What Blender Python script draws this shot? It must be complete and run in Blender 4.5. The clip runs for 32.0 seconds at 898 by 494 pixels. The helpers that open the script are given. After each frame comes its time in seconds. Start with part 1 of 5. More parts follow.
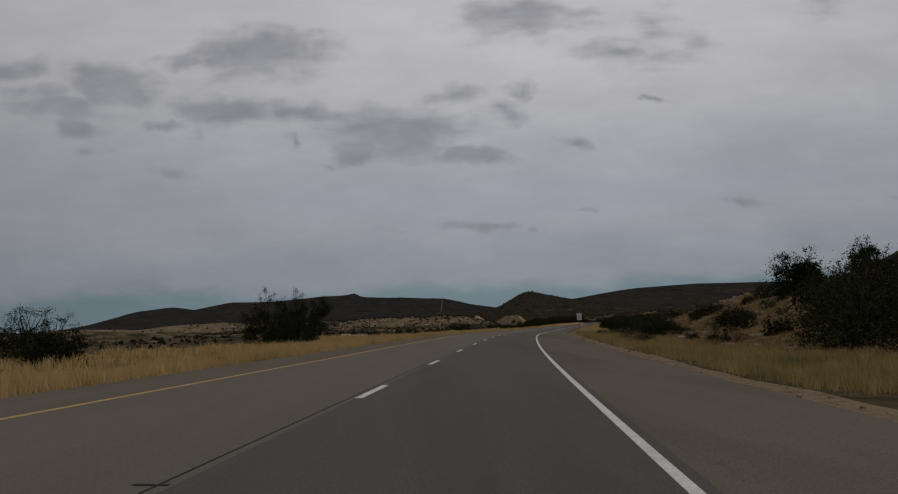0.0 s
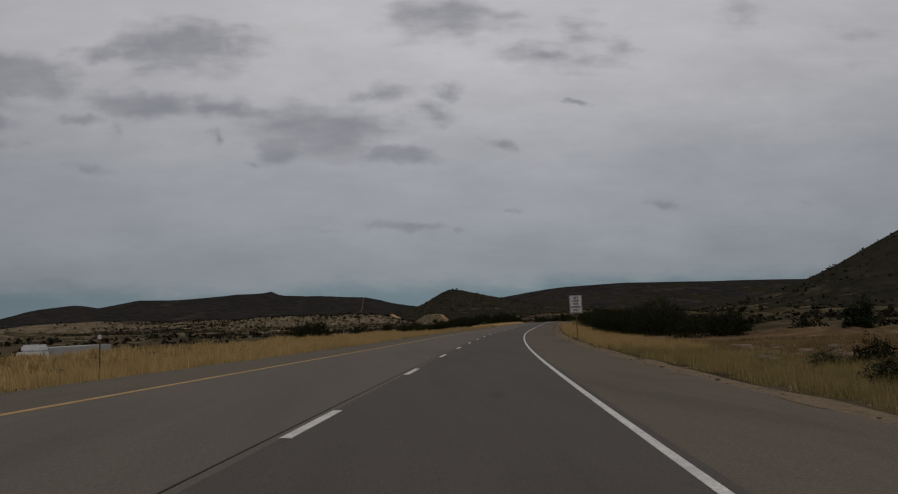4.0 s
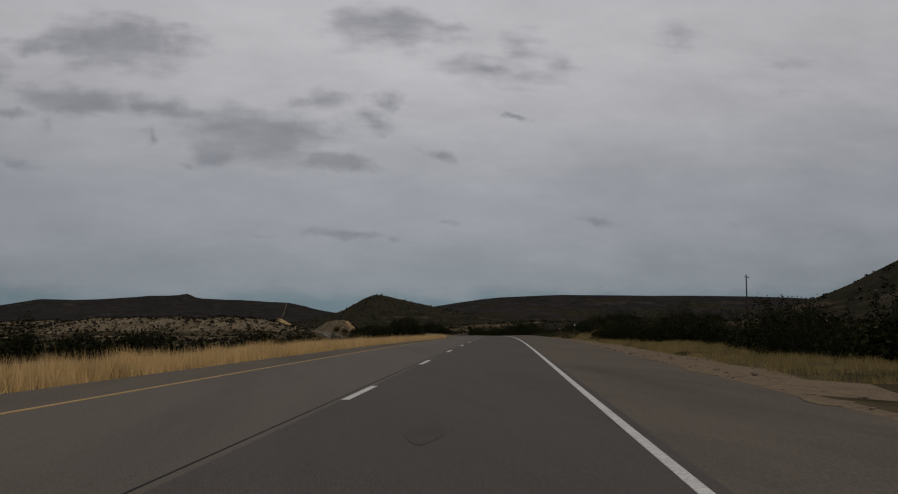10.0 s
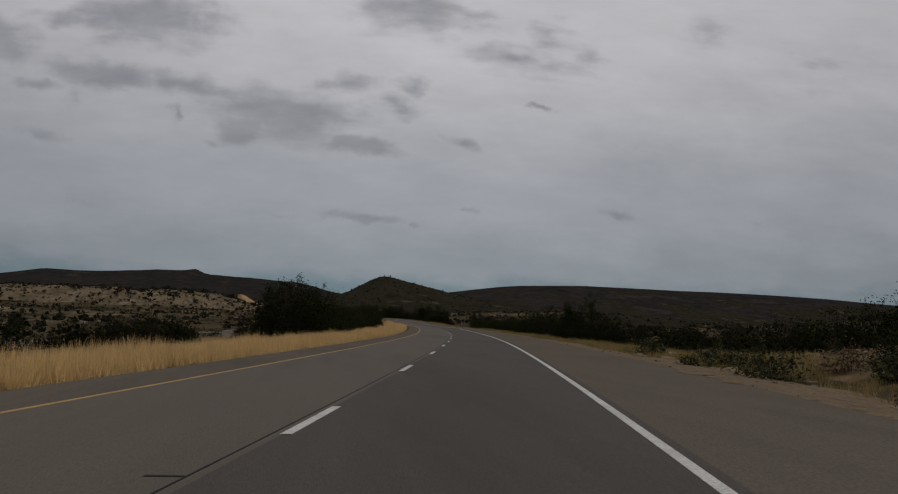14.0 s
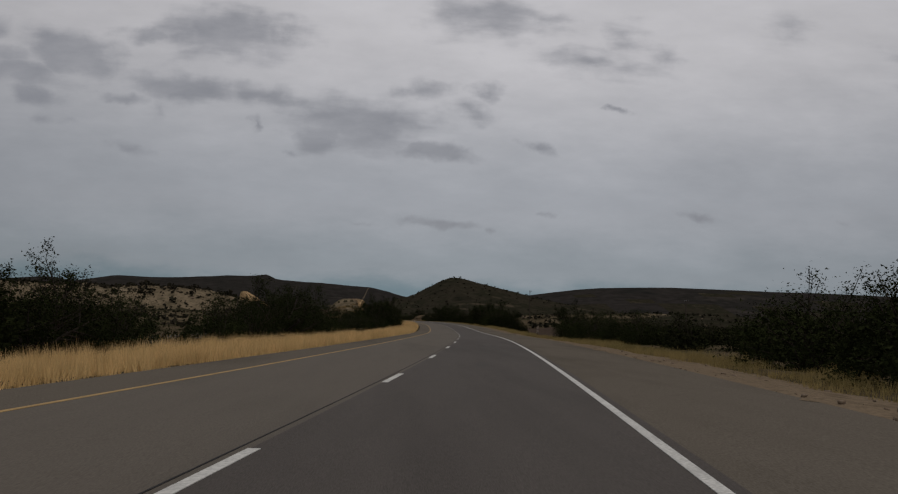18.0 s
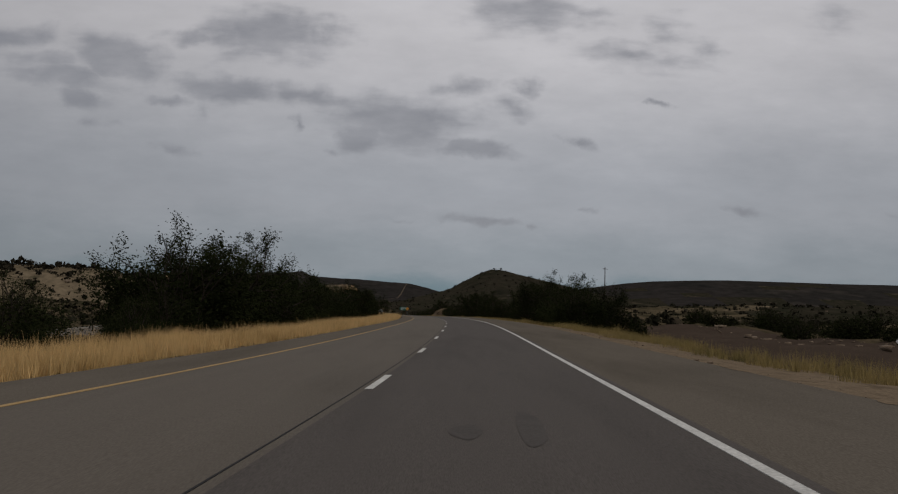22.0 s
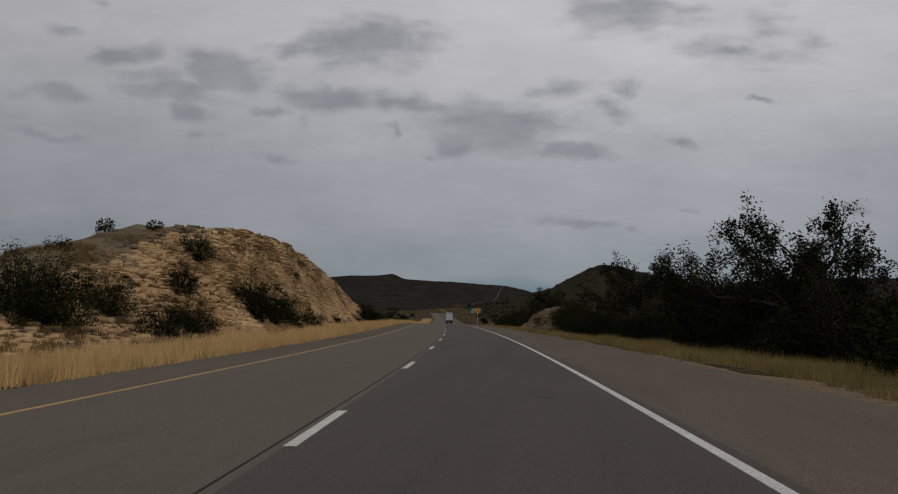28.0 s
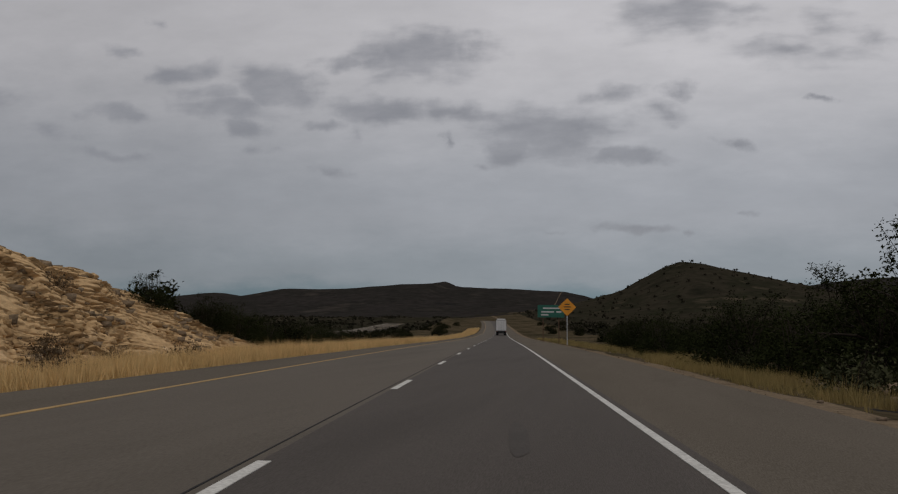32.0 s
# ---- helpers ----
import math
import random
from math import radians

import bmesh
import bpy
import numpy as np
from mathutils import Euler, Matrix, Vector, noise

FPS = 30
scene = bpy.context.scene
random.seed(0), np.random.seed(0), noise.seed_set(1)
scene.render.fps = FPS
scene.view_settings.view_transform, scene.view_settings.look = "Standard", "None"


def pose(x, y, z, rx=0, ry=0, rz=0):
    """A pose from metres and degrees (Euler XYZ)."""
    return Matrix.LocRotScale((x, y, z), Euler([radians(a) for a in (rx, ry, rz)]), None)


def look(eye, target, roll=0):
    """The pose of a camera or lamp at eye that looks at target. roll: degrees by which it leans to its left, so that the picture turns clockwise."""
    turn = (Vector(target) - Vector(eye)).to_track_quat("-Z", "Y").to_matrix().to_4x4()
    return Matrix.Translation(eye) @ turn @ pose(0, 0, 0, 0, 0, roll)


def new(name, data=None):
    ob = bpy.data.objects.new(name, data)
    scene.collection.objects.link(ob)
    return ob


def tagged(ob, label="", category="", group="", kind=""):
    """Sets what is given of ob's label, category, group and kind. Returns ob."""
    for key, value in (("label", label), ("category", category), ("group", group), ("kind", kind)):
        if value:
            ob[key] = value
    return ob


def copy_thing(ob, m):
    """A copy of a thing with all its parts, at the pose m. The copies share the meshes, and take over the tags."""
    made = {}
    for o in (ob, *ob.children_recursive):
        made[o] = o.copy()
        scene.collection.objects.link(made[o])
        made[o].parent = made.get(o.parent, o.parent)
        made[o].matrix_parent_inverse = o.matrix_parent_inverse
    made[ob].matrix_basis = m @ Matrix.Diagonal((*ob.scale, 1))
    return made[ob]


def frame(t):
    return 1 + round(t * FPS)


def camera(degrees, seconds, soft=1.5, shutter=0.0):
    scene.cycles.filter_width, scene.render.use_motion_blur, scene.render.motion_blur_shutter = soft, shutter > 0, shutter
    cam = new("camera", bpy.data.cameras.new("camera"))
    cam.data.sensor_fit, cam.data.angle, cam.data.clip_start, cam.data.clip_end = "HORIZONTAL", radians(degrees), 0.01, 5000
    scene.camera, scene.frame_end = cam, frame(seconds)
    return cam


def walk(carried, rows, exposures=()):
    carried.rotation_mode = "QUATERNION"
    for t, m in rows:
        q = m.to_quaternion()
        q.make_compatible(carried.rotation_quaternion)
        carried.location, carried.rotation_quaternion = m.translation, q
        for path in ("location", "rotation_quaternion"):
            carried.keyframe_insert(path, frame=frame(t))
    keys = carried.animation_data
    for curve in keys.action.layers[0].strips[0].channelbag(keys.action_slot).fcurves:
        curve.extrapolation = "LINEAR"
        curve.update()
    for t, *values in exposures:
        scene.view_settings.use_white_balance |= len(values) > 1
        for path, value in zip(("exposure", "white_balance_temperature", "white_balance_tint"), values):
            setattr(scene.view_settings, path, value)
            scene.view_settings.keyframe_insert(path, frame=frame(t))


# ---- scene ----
import collections
# ---- camera: a car on the right lane of a divided desert highway ----
# seconds, x, y, z, yaw, pitch, lean
PATH = [
    (0, -0.00, -0.00, 0.20, 0.38, 4.74, -1.70), (0.5, 0.83, 15.81, 0.12, -1.01, 4.18, -2.20), (1, 1.73, 31.63, 0.06, -1.11, 4.56, -1.52),
    (1.5, 2.75, 47.45, 0.05, -0.52, 4.94, -2.38), (2, 3.91, 63.29, 0.07, -1.07, 4.96, -1.63), (2.5, 5.26, 79.12, 0.06, -2.38, 4.60, -1.49),
    (3, 6.80, 94.95, -0.01, -3.93, 4.37, -1.41), (3.5, 8.52, 110.78, -0.13, -4.11, 4.63, -1.50), (4, 10.38, 126.60, -0.26, -4.27, 4.60, -1.58),
    (4.5, 12.35, 142.42, -0.40, -4.33, 4.58, -1.66), (5, 14.42, 158.23, -0.51, -4.39, 4.55, -1.74), (5.5, 16.58, 174.02, -0.61, -4.51, 4.52, -1.82),
    (6, 18.87, 189.78, -0.67, -4.99, 4.95, -1.23), (6.5, 21.27, 205.51, -0.67, -5.41, 5.06, -1.97), (7, 23.81, 221.20, -0.65, -6.36, 4.92, -1.13),
    (7.5, 26.51, 236.85, -0.65, -7.20, 4.82, -1.24), (8, 29.35, 252.44, -0.66, -7.58, 4.70, -0.61), (8.5, 32.29, 267.99, -0.68, -8.06, 4.68, -1.13),
    (9, 35.30, 283.51, -0.66, -8.13, 5.08, -0.29), (9.5, 38.37, 299.00, -0.59, -8.34, 5.16, -0.82), (10, 41.49, 314.46, -0.49, -8.41, 5.18, -0.02),
    (10.5, 44.66, 329.91, -0.37, -8.29, 4.97, 0.14), (11, 47.85, 345.35, -0.25, -8.41, 4.83, 0.76), (11.5, 51.03, 360.79, -0.15, -8.75, 4.71, 1.20),
    (12, 54.19, 376.24, -0.09, -8.90, 4.58, 1.65), (12.5, 57.30, 391.71, -0.07, -9.13, 4.14, 1.70), (13, 60.35, 407.19, -0.08, -8.66, 4.16, 1.72),
    (13.5, 63.32, 422.70, -0.10, -7.56, 4.51, 2.39), (14, 66.18, 438.23, -0.13, -7.41, 4.39, 2.43), (14.5, 68.94, 453.79, -0.18, -7.25, 4.27, 2.47),
    (15, 71.59, 469.37, -0.26, -7.08, 4.15, 2.51), (15.5, 74.12, 484.96, -0.36, -6.83, 4.03, 2.54), (16, 76.51, 500.57, -0.46, -5.48, 4.15, 2.73),
    (16.5, 78.72, 516.20, -0.56, -3.93, 4.50, 2.30), (17, 80.78, 531.84, -0.66, -4.49, 4.01, 2.01), (17.5, 82.68, 547.50, -0.76, -4.56, 3.90, 2.15),
    (18, 84.39, 563.16, -0.81, -2.65, 4.53, 2.08), (18.5, 85.91, 578.84, -0.84, -1.50, 4.67, 2.14), (19, 87.29, 594.52, -0.87, -2.38, 4.19, 2.35),
    (19.5, 88.55, 610.21, -0.92, -1.48, 4.42, 2.25), (20, 89.66, 625.90, -0.96, -0.08, 4.84, 1.85), (20.5, 90.64, 641.59, -1.03, -0.28, 4.75, 2.52),
    (21, 91.50, 657.29, -1.13, -0.26, 4.45, 1.37), (21.5, 92.27, 672.99, -1.24, -0.11, 4.49, 2.02), (22, 92.95, 688.70, -1.31, -0.06, 4.26, 1.70),
    (22.5, 93.51, 704.41, -1.30, 0.34, 4.55, 3.15), (23, 93.95, 720.13, -1.19, 1.57, 5.15, 1.72), (23.5, 94.28, 735.85, -1.02, 2.37, 5.21, 2.52),
    (24, 94.49, 751.57, -0.86, 2.27, 4.72, 1.33), (24.5, 94.55, 767.30, -0.76, 2.53, 4.67, 1.60), (25, 94.43, 783.01, -0.68, 3.20, 4.71, 1.12),
    (25.5, 94.16, 798.72, -0.63, 4.10, 4.99, 1.47), (26, 93.74, 814.42, -0.57, 4.55, 4.91, 1.50), (26.5, 93.19, 830.09, -0.51, 5.00, 4.84, 1.53),
    (27, 92.50, 845.73, -0.46, 5.44, 4.77, 1.56), (27.5, 91.68, 861.33, -0.41, 5.86, 4.70, 1.59), (28, 90.73, 876.91, -0.39, 6.02, 4.35, 1.36),
    (28.5, 89.66, 892.47, -0.38, 6.20, 4.41, 1.20), (29, 88.44, 908.01, -0.39, 7.24, 4.38, 1.25), (29.5, 87.06, 923.54, -0.38, 8.06, 4.74, 0.70),
    (30, 85.56, 939.09, -0.37, 8.49, 4.82, 0.94), (30.5, 83.95, 954.66, -0.34, 8.45, 4.72, 1.24), (31, 82.30, 970.28, -0.31, 8.60, 4.59, 0.26),
    (31.5, 80.60, 985.98, -0.31, 8.86, 4.62, -0.11), (32, 78.86, 1001.75, -0.30, 9.51, 4.85, 0.38),
]
EXPOSURES = [(0.0, -0.13), (12.0, -0.15), (17.0, -0.05), (26.0, -0.06), (32.0, -0.03)]
cam = camera(51.62, 32.0, 1.2)
walk(cam, [(t, pose(x, y, z, 90 + pitch, -lean, yaw)) for t, x, y, z, yaw, pitch, lean in PATH], EXPOSURES)

# ---- light: thin overcast, brightest overhead ----
SKY = bpy.data.worlds.new("overcast_sky")
scene.world = SKY
SKY.use_nodes = True
sun_data = bpy.data.lights.new("sun", "SUN")
sun_data.energy, sun_data.angle, sun_data.color = 0.55, radians(25), (1.0, 0.87, 0.72)
sun = new("sun", sun_data)
sun.matrix_world = look((0, 0, 100), (-25, 40, 0))


def build_sky():
    nt = SKY.node_tree
    nt.nodes.clear()
    N, L = nt.nodes.new, nt.links.new

    def math_node(op, a, b=None, clamp=False):
        n = N("ShaderNodeMath")
        n.operation, n.use_clamp = op, clamp
        for k, v in enumerate((a, b)):
            if v is None:
                continue
            if isinstance(v, (int, float)):
                n.inputs[k].default_value = v
            else:
                L(v, n.inputs[k])
        return n.outputs[0]

    co = N("ShaderNodeTexCoord").outputs["Generated"]
    sep = N("ShaderNodeSeparateXYZ")
    L(co, sep.inputs[0])
    x, y, z = sep.outputs
    # clouds lie on a flat sheet ahead: bearing and height over the horizon
    ahead = math_node("MAXIMUM", y, 0.05)
    bx, bz = math_node("DIVIDE", x, ahead), math_node("DIVIDE", z, ahead)
    comb = N("ShaderNodeCombineXYZ")
    L(bx, comb.inputs[0])
    L(bz, comb.inputs[1])
    warp = N("ShaderNodeTexNoise")
    warp.inputs["Scale"].default_value, warp.inputs["Detail"].default_value = 17, 6
    warp.inputs["Roughness"].default_value = 0.55
    L(comb.outputs[0], warp.inputs["Vector"])
    wv = N("ShaderNodeVectorMath")
    wv.operation = "MULTIPLY_ADD"
    L(warp.outputs["Color"], wv.inputs[0])
    wv.inputs[1].default_value = (0.10, 0.034, 0)
    L(comb.outputs[0], wv.inputs[2])
    wo = N("ShaderNodeVectorMath")
    wo.operation = "SUBTRACT"
    L(wv.outputs[0], wo.inputs[0])
    wo.inputs[1].default_value = (0.05, 0.017, 0)
    total = None
    for cx, cz, rx, rz, tilt, amount in CLOUDS:
        m = N("ShaderNodeMapping")
        m.vector_type = "TEXTURE"
        m.inputs["Location"].default_value = (cx, cz, 0)
        m.inputs["Rotation"].default_value = (0, 0, radians(tilt))
        m.inputs["Scale"].default_value = (rx * 1.75, rz * 2.1, 1)
        L(wo.outputs[0], m.inputs[0])
        g = N("ShaderNodeTexGradient")
        g.gradient_type = "SPHERICAL"
        L(m.outputs[0], g.inputs[0])
        v = math_node("MULTIPLY", g.outputs["Fac"], amount)
        total = v if total is None else math_node("MAXIMUM", total, v)
    fine = N("ShaderNodeTexNoise")
    fine.inputs["Scale"].default_value, fine.inputs["Detail"].default_value = 9, 9
    fine.inputs["Roughness"].default_value = 0.6
    st = N("ShaderNodeMapping")
    st.inputs["Scale"].default_value = (0.8, 2.2, 1)
    L(comb.outputs[0], st.inputs[0])
    L(st.outputs[0], fine.inputs["Vector"])
    ragged = N("ShaderNodeTexNoise")
    ragged.inputs["Scale"].default_value, ragged.inputs["Detail"].default_value = 40, 6
    ragged.inputs["Roughness"].default_value = 0.5
    rs = N("ShaderNodeMapping")
    rs.inputs["Scale"].default_value = (0.55, 1.7, 1)
    rs.inputs["Rotation"].default_value = (0, 0, radians(6))
    L(comb.outputs[0], rs.inputs[0])
    L(rs.outputs[0], ragged.inputs["Vector"])
    edge = N("ShaderNodeMapRange")
    edge.interpolation_type = "SMOOTHSTEP"
    L(math_node("SUBTRACT", math_node("MULTIPLY", total, 1.45), ragged.outputs["Fac"]), edge.inputs["Value"])
    edge.inputs["From Min"].default_value, edge.inputs["From Max"].default_value = -0.30, 0.56
    edge.inputs["To Min"].default_value, edge.inputs["To Max"].default_value = 0.0, 0.92
    depth = N("ShaderNodeMapRange")
    L(fine.outputs["Fac"], depth.inputs["Value"])
    depth.inputs["From Min"].default_value, depth.inputs["From Max"].default_value = 0.35, 0.68
    depth.inputs["To Min"].default_value, depth.inputs["To Max"].default_value = 1.0, 0.55
    dark = math_node("MULTIPLY", edge.outputs[0], depth.outputs[0])
    # pale sheet, mottled, with a clearer bluish belt low over the hills
    height = math_node("MAXIMUM", z, 0.0)
    ramp = N("ShaderNodeValToRGB")
    ramp.color_ramp.interpolation = "EASE"
    e = ramp.color_ramp.elements
    e[0].position, e[0].color = 0.0, (0.130, 0.182, 0.213, 1)
    e[1].position, e[1].color = 1.0, (0.50, 0.49, 0.50, 1)
    for pos, col in ((0.026, (0.130, 0.182, 0.213, 1)), (0.052, (0.222, 0.245, 0.272, 1)), (0.12, (0.29, 0.30, 0.325, 1)), (0.30, (0.455, 0.445, 0.46, 1))):
        k = e.new(pos)
        k.color = col
    wob = math_node("MULTIPLY_ADD", fine.outputs["Fac"], 0.055)
    wob.node.inputs[2].default_value = -0.0275
    L(math_node("ADD", height, wob), ramp.inputs[0])
    mot = N("ShaderNodeMix")
    mot.data_type = "RGBA"
    mot.blend_type = "MULTIPLY"
    mot.inputs["Factor"].default_value = 1.0
    L(ramp.outputs[0], mot.inputs["A"])
    mr = N("ShaderNodeMapRange")
    L(fine.outputs["Fac"], mr.inputs["Value"])
    mr.inputs["From Min"].default_value, mr.inputs["From Max"].default_value = 0.25, 0.75
    mr.inputs["To Min"].default_value, mr.inputs["To Max"].default_value = 0.93, 1.10
    # the veil is thinnest, and brightest, towards the hidden sun
    veil = N("ShaderNodeMapRange")
    veil.interpolation_type = "SMOOTHSTEP"
    L(bx, veil.inputs["Value"])
    veil.inputs["From Min"].default_value, veil.inputs["From Max"].default_value = -0.65, 0.1
    veil.inputs["To Min"].default_value, veil.inputs["To Max"].default_value = 0.86, 1.13
    thick = N("ShaderNodeMapRange")
    thick.interpolation_type = "SMOOTHSTEP"
    L(bx, thick.inputs["Value"])
    thick.inputs["From Min"].default_value, thick.inputs["From Max"].default_value = 0.1, 0.7
    thick.inputs["To Min"].default_value, thick.inputs["To Max"].default_value = 1.0, 0.86
    L(math_node("MULTIPLY", mr.outputs[0], math_node("MULTIPLY", veil.outputs[0], thick.outputs[0])), mot.inputs["B"])
    grey = N("ShaderNodeMix")
    grey.data_type = "RGBA"
    L(dark, grey.inputs["Factor"])
    L(mot.outputs["Result"], grey.inputs["A"])
    grey.inputs["B"].default_value = (0.222, 0.225, 0.248, 1)
    nis = N("ShaderNodeTexSky")
    nis.sky_type, nis.sun_disc = "NISHITA", False
    nis.sun_elevation, nis.sun_rotation = radians(60), radians(150)
    b1, b2 = N("ShaderNodeBackground"), N("ShaderNodeBackground")
    L(grey.outputs["Result"], b1.inputs[0])
    L(nis.outputs[0], b2.inputs[0])
    b1.inputs[1].default_value, b2.inputs[1].default_value = 1.0, 0.004
    add = N("ShaderNodeAddShader")
    L(b1.outputs[0], add.inputs[0])
    L(b2.outputs[0], add.inputs[1])
    L(add.outputs[0], N("ShaderNodeOutputWorld").inputs[0])


# bearing, height, half width, half height, tilt, strength
CLOUD_BANK = [
    (-0.207, 0.303, 0.071, 0.023, -2, 1.00), (-0.292, 0.296, 0.033, 0.009, 4, 0.85), (-0.152, 0.303, 0.020, 0.023, 0, 0.70), (-0.370, 0.272, 0.051, 0.017, -14, 1.00),
    (-0.256, 0.243, 0.056, 0.011, -5, 0.95), (-0.165, 0.236, 0.056, 0.010, -8, 0.80), (-0.313, 0.229, 0.026, 0.005, 0, 0.80), (-0.057, 0.210, 0.069, 0.023, -5, 0.95),
    (-0.094, 0.196, 0.033, 0.014, 15, 1.00), (0.018, 0.185, 0.052, 0.006, -3, 0.95), (0.063, 0.230, 0.034, 0.010, -7, 0.72), (0.007, 0.248, 0.033, 0.010, 10, 0.75),
    (0.087, 0.254, 0.018, 0.008, -5, 0.70), (0.079, 0.333, 0.072, 0.022, 2, 0.75), (0.143, 0.340, 0.033, 0.010, 0, 0.50), (0.194, 0.290, 0.075, 0.013, -5, 0.60),
]
CLOUD_STREAKS = [
    (0.236, 0.323, 0.033, 0.017, 0, 0.50), (0.272, 0.299, 0.026, 0.014, 0, 0.55), (0.230, 0.238, 0.010, 0.003, 0, 0.75), (0.129, 0.193, 0.018, 0.005, -10, 0.75),
    (0.319, 0.127, 0.026, 0.004, -3, 0.80), (0.029, 0.105, 0.036, 0.004, -2, 0.80), (-0.060, 0.101, 0.016, 0.003, 0, 0.50), (0.084, 0.101, 0.008, 0.003, 0, 0.60),
    (-0.304, 0.174, 0.026, 0.006, -15, 0.70), (-0.175, 0.203, 0.007, 0.009, 0, 0.70), (-0.135, 0.179, 0.012, 0.004, 5, 0.60), (0.477, 0.123, 0.016, 0.003, 0, 0.40),
    (0.147, 0.118, 0.009, 0.003, 0, 0.60), (0.411, 0.336, 0.039, 0.019, 0, 0.45), (0.542, 0.282, 0.039, 0.017, 0, 0.35), (0.555, 0.317, 0.046, 0.011, 0, 0.40),
]
CLOUD_WISPS = [
    (-0.488, 0.294, 0.039, 0.010, 3, 0.90), (-0.427, 0.250, 0.056, 0.011, -8, 0.95), (-0.409, 0.228, 0.033, 0.010, -12, 0.95), (-0.565, 0.246, 0.047, 0.008, -8, 0.85),
    (-0.562, 0.197, 0.041, 0.005, -12, 0.75), (-0.565, 0.325, 0.025, 0.006, -10, 0.70), (-0.398, 0.200, 0.021, 0.005, -6, 0.60), (-0.274, 0.221, 0.013, 0.013, 0, 0.50),
    (-0.445, 0.267, 0.039, 0.009, 0, 0.70), (-0.651, 0.230, 0.046, 0.009, -8, 0.70), (-0.744, 0.274, 0.059, 0.011, -8, 0.70), (-0.785, 0.212, 0.046, 0.006, -6, 0.70),
    (-0.817, 0.340, 0.052, 0.013, 0, 0.50), (-0.513, 0.355, 0.016, 0.006, -20, 0.50),
]
CLOUDS = CLOUD_BANK + CLOUD_STREAKS + CLOUD_WISPS
build_sky()

# ---- materials ----


def material(name, rough=0.9, gloss=0.25):
    m = bpy.data.materials.new(name)
    m.use_nodes = True
    b = m.node_tree.nodes["Principled BSDF"]
    b.inputs["Roughness"].default_value = rough
    b.inputs["Specular IOR Level"].default_value = gloss
    return m, m.node_tree.nodes.new, m.node_tree.links.new, b


def mottled(name, colours, scale, rough=0.9, fine=None, bump=0.0, stretch=(1, 1, 1), spread=0.0, coords="Object"):
    """Colours mixed by noise of that scale (per metre) and, on top, by a finer grain; spread: change of shade from object to object."""
    m, N, L, b = material(name, rough, 0.5 if rough < 0.6 else 0.0 if rough > 0.9 else 0.1)
    tc = N("ShaderNodeTexCoord")
    mp = N("ShaderNodeMapping")
    mp.inputs["Scale"].default_value = stretch
    L(tc.outputs[coords], mp.inputs[0])
    n1 = N("ShaderNodeTexNoise")
    n1.inputs["Scale"].default_value, n1.inputs["Detail"].default_value = scale, 6
    n1.inputs["Roughness"].default_value = 0.65
    L(mp.outputs[0], n1.inputs["Vector"])
    r = N("ShaderNodeValToRGB")
    e = r.color_ramp.elements
    e[0].position, e[1].position = 0.3, 0.7
    e[0].color, e[1].color = (*colours[0], 1), (*colours[-1], 1)
    for k, c in enumerate(colours[1:-1]):
        x = e.new(0.3 + 0.4 * (k + 1) / (len(colours) - 1))
        x.color = (*c, 1)
    L(n1.outputs["Fac"], r.inputs[0])
    n2 = N("ShaderNodeTexNoise")
    n2.inputs["Scale"].default_value, n2.inputs["Detail"].default_value = fine or scale * 14, 4
    L(mp.outputs[0], n2.inputs["Vector"])
    mr = N("ShaderNodeMapRange")
    mr.inputs["From Min"].default_value, mr.inputs["From Max"].default_value = 0.3, 0.7
    mr.inputs["To Min"].default_value, mr.inputs["To Max"].default_value = 0.78, 1.22
    L(n2.outputs["Fac"], mr.inputs["Value"])
    mx = N("ShaderNodeMix")
    mx.data_type, mx.blend_type = "RGBA", "MULTIPLY"
    mx.inputs["Factor"].default_value = 1
    L(r.outputs[0], mx.inputs["A"])
    L(mr.outputs[0], mx.inputs["B"])
    out = mx.outputs["Result"]
    if spread:
        oi = N("ShaderNodeObjectInfo")
        m2 = N("ShaderNodeMapRange")
        m2.inputs["To Min"].default_value, m2.inputs["To Max"].default_value = 1 - spread, 1 + spread
        L(oi.outputs["Random"], m2.inputs["Value"])
        m3 = N("ShaderNodeMix")
        m3.data_type, m3.blend_type = "RGBA", "MULTIPLY"
        m3.inputs["Factor"].default_value = 1
        L(out, m3.inputs["A"])
        L(m2.outputs[0], m3.inputs["B"])
        out = m3.outputs["Result"]
    L(out, b.inputs["Base Color"])
    if bump:
        bp = N("ShaderNodeBump")
        bp.inputs["Strength"].default_value, bp.inputs["Distance"].default_value = 0.6, bump
        L(n2.outputs["Fac"], bp.inputs["Height"])
        L(bp.outputs[0], b.inputs["Normal"])
    return m


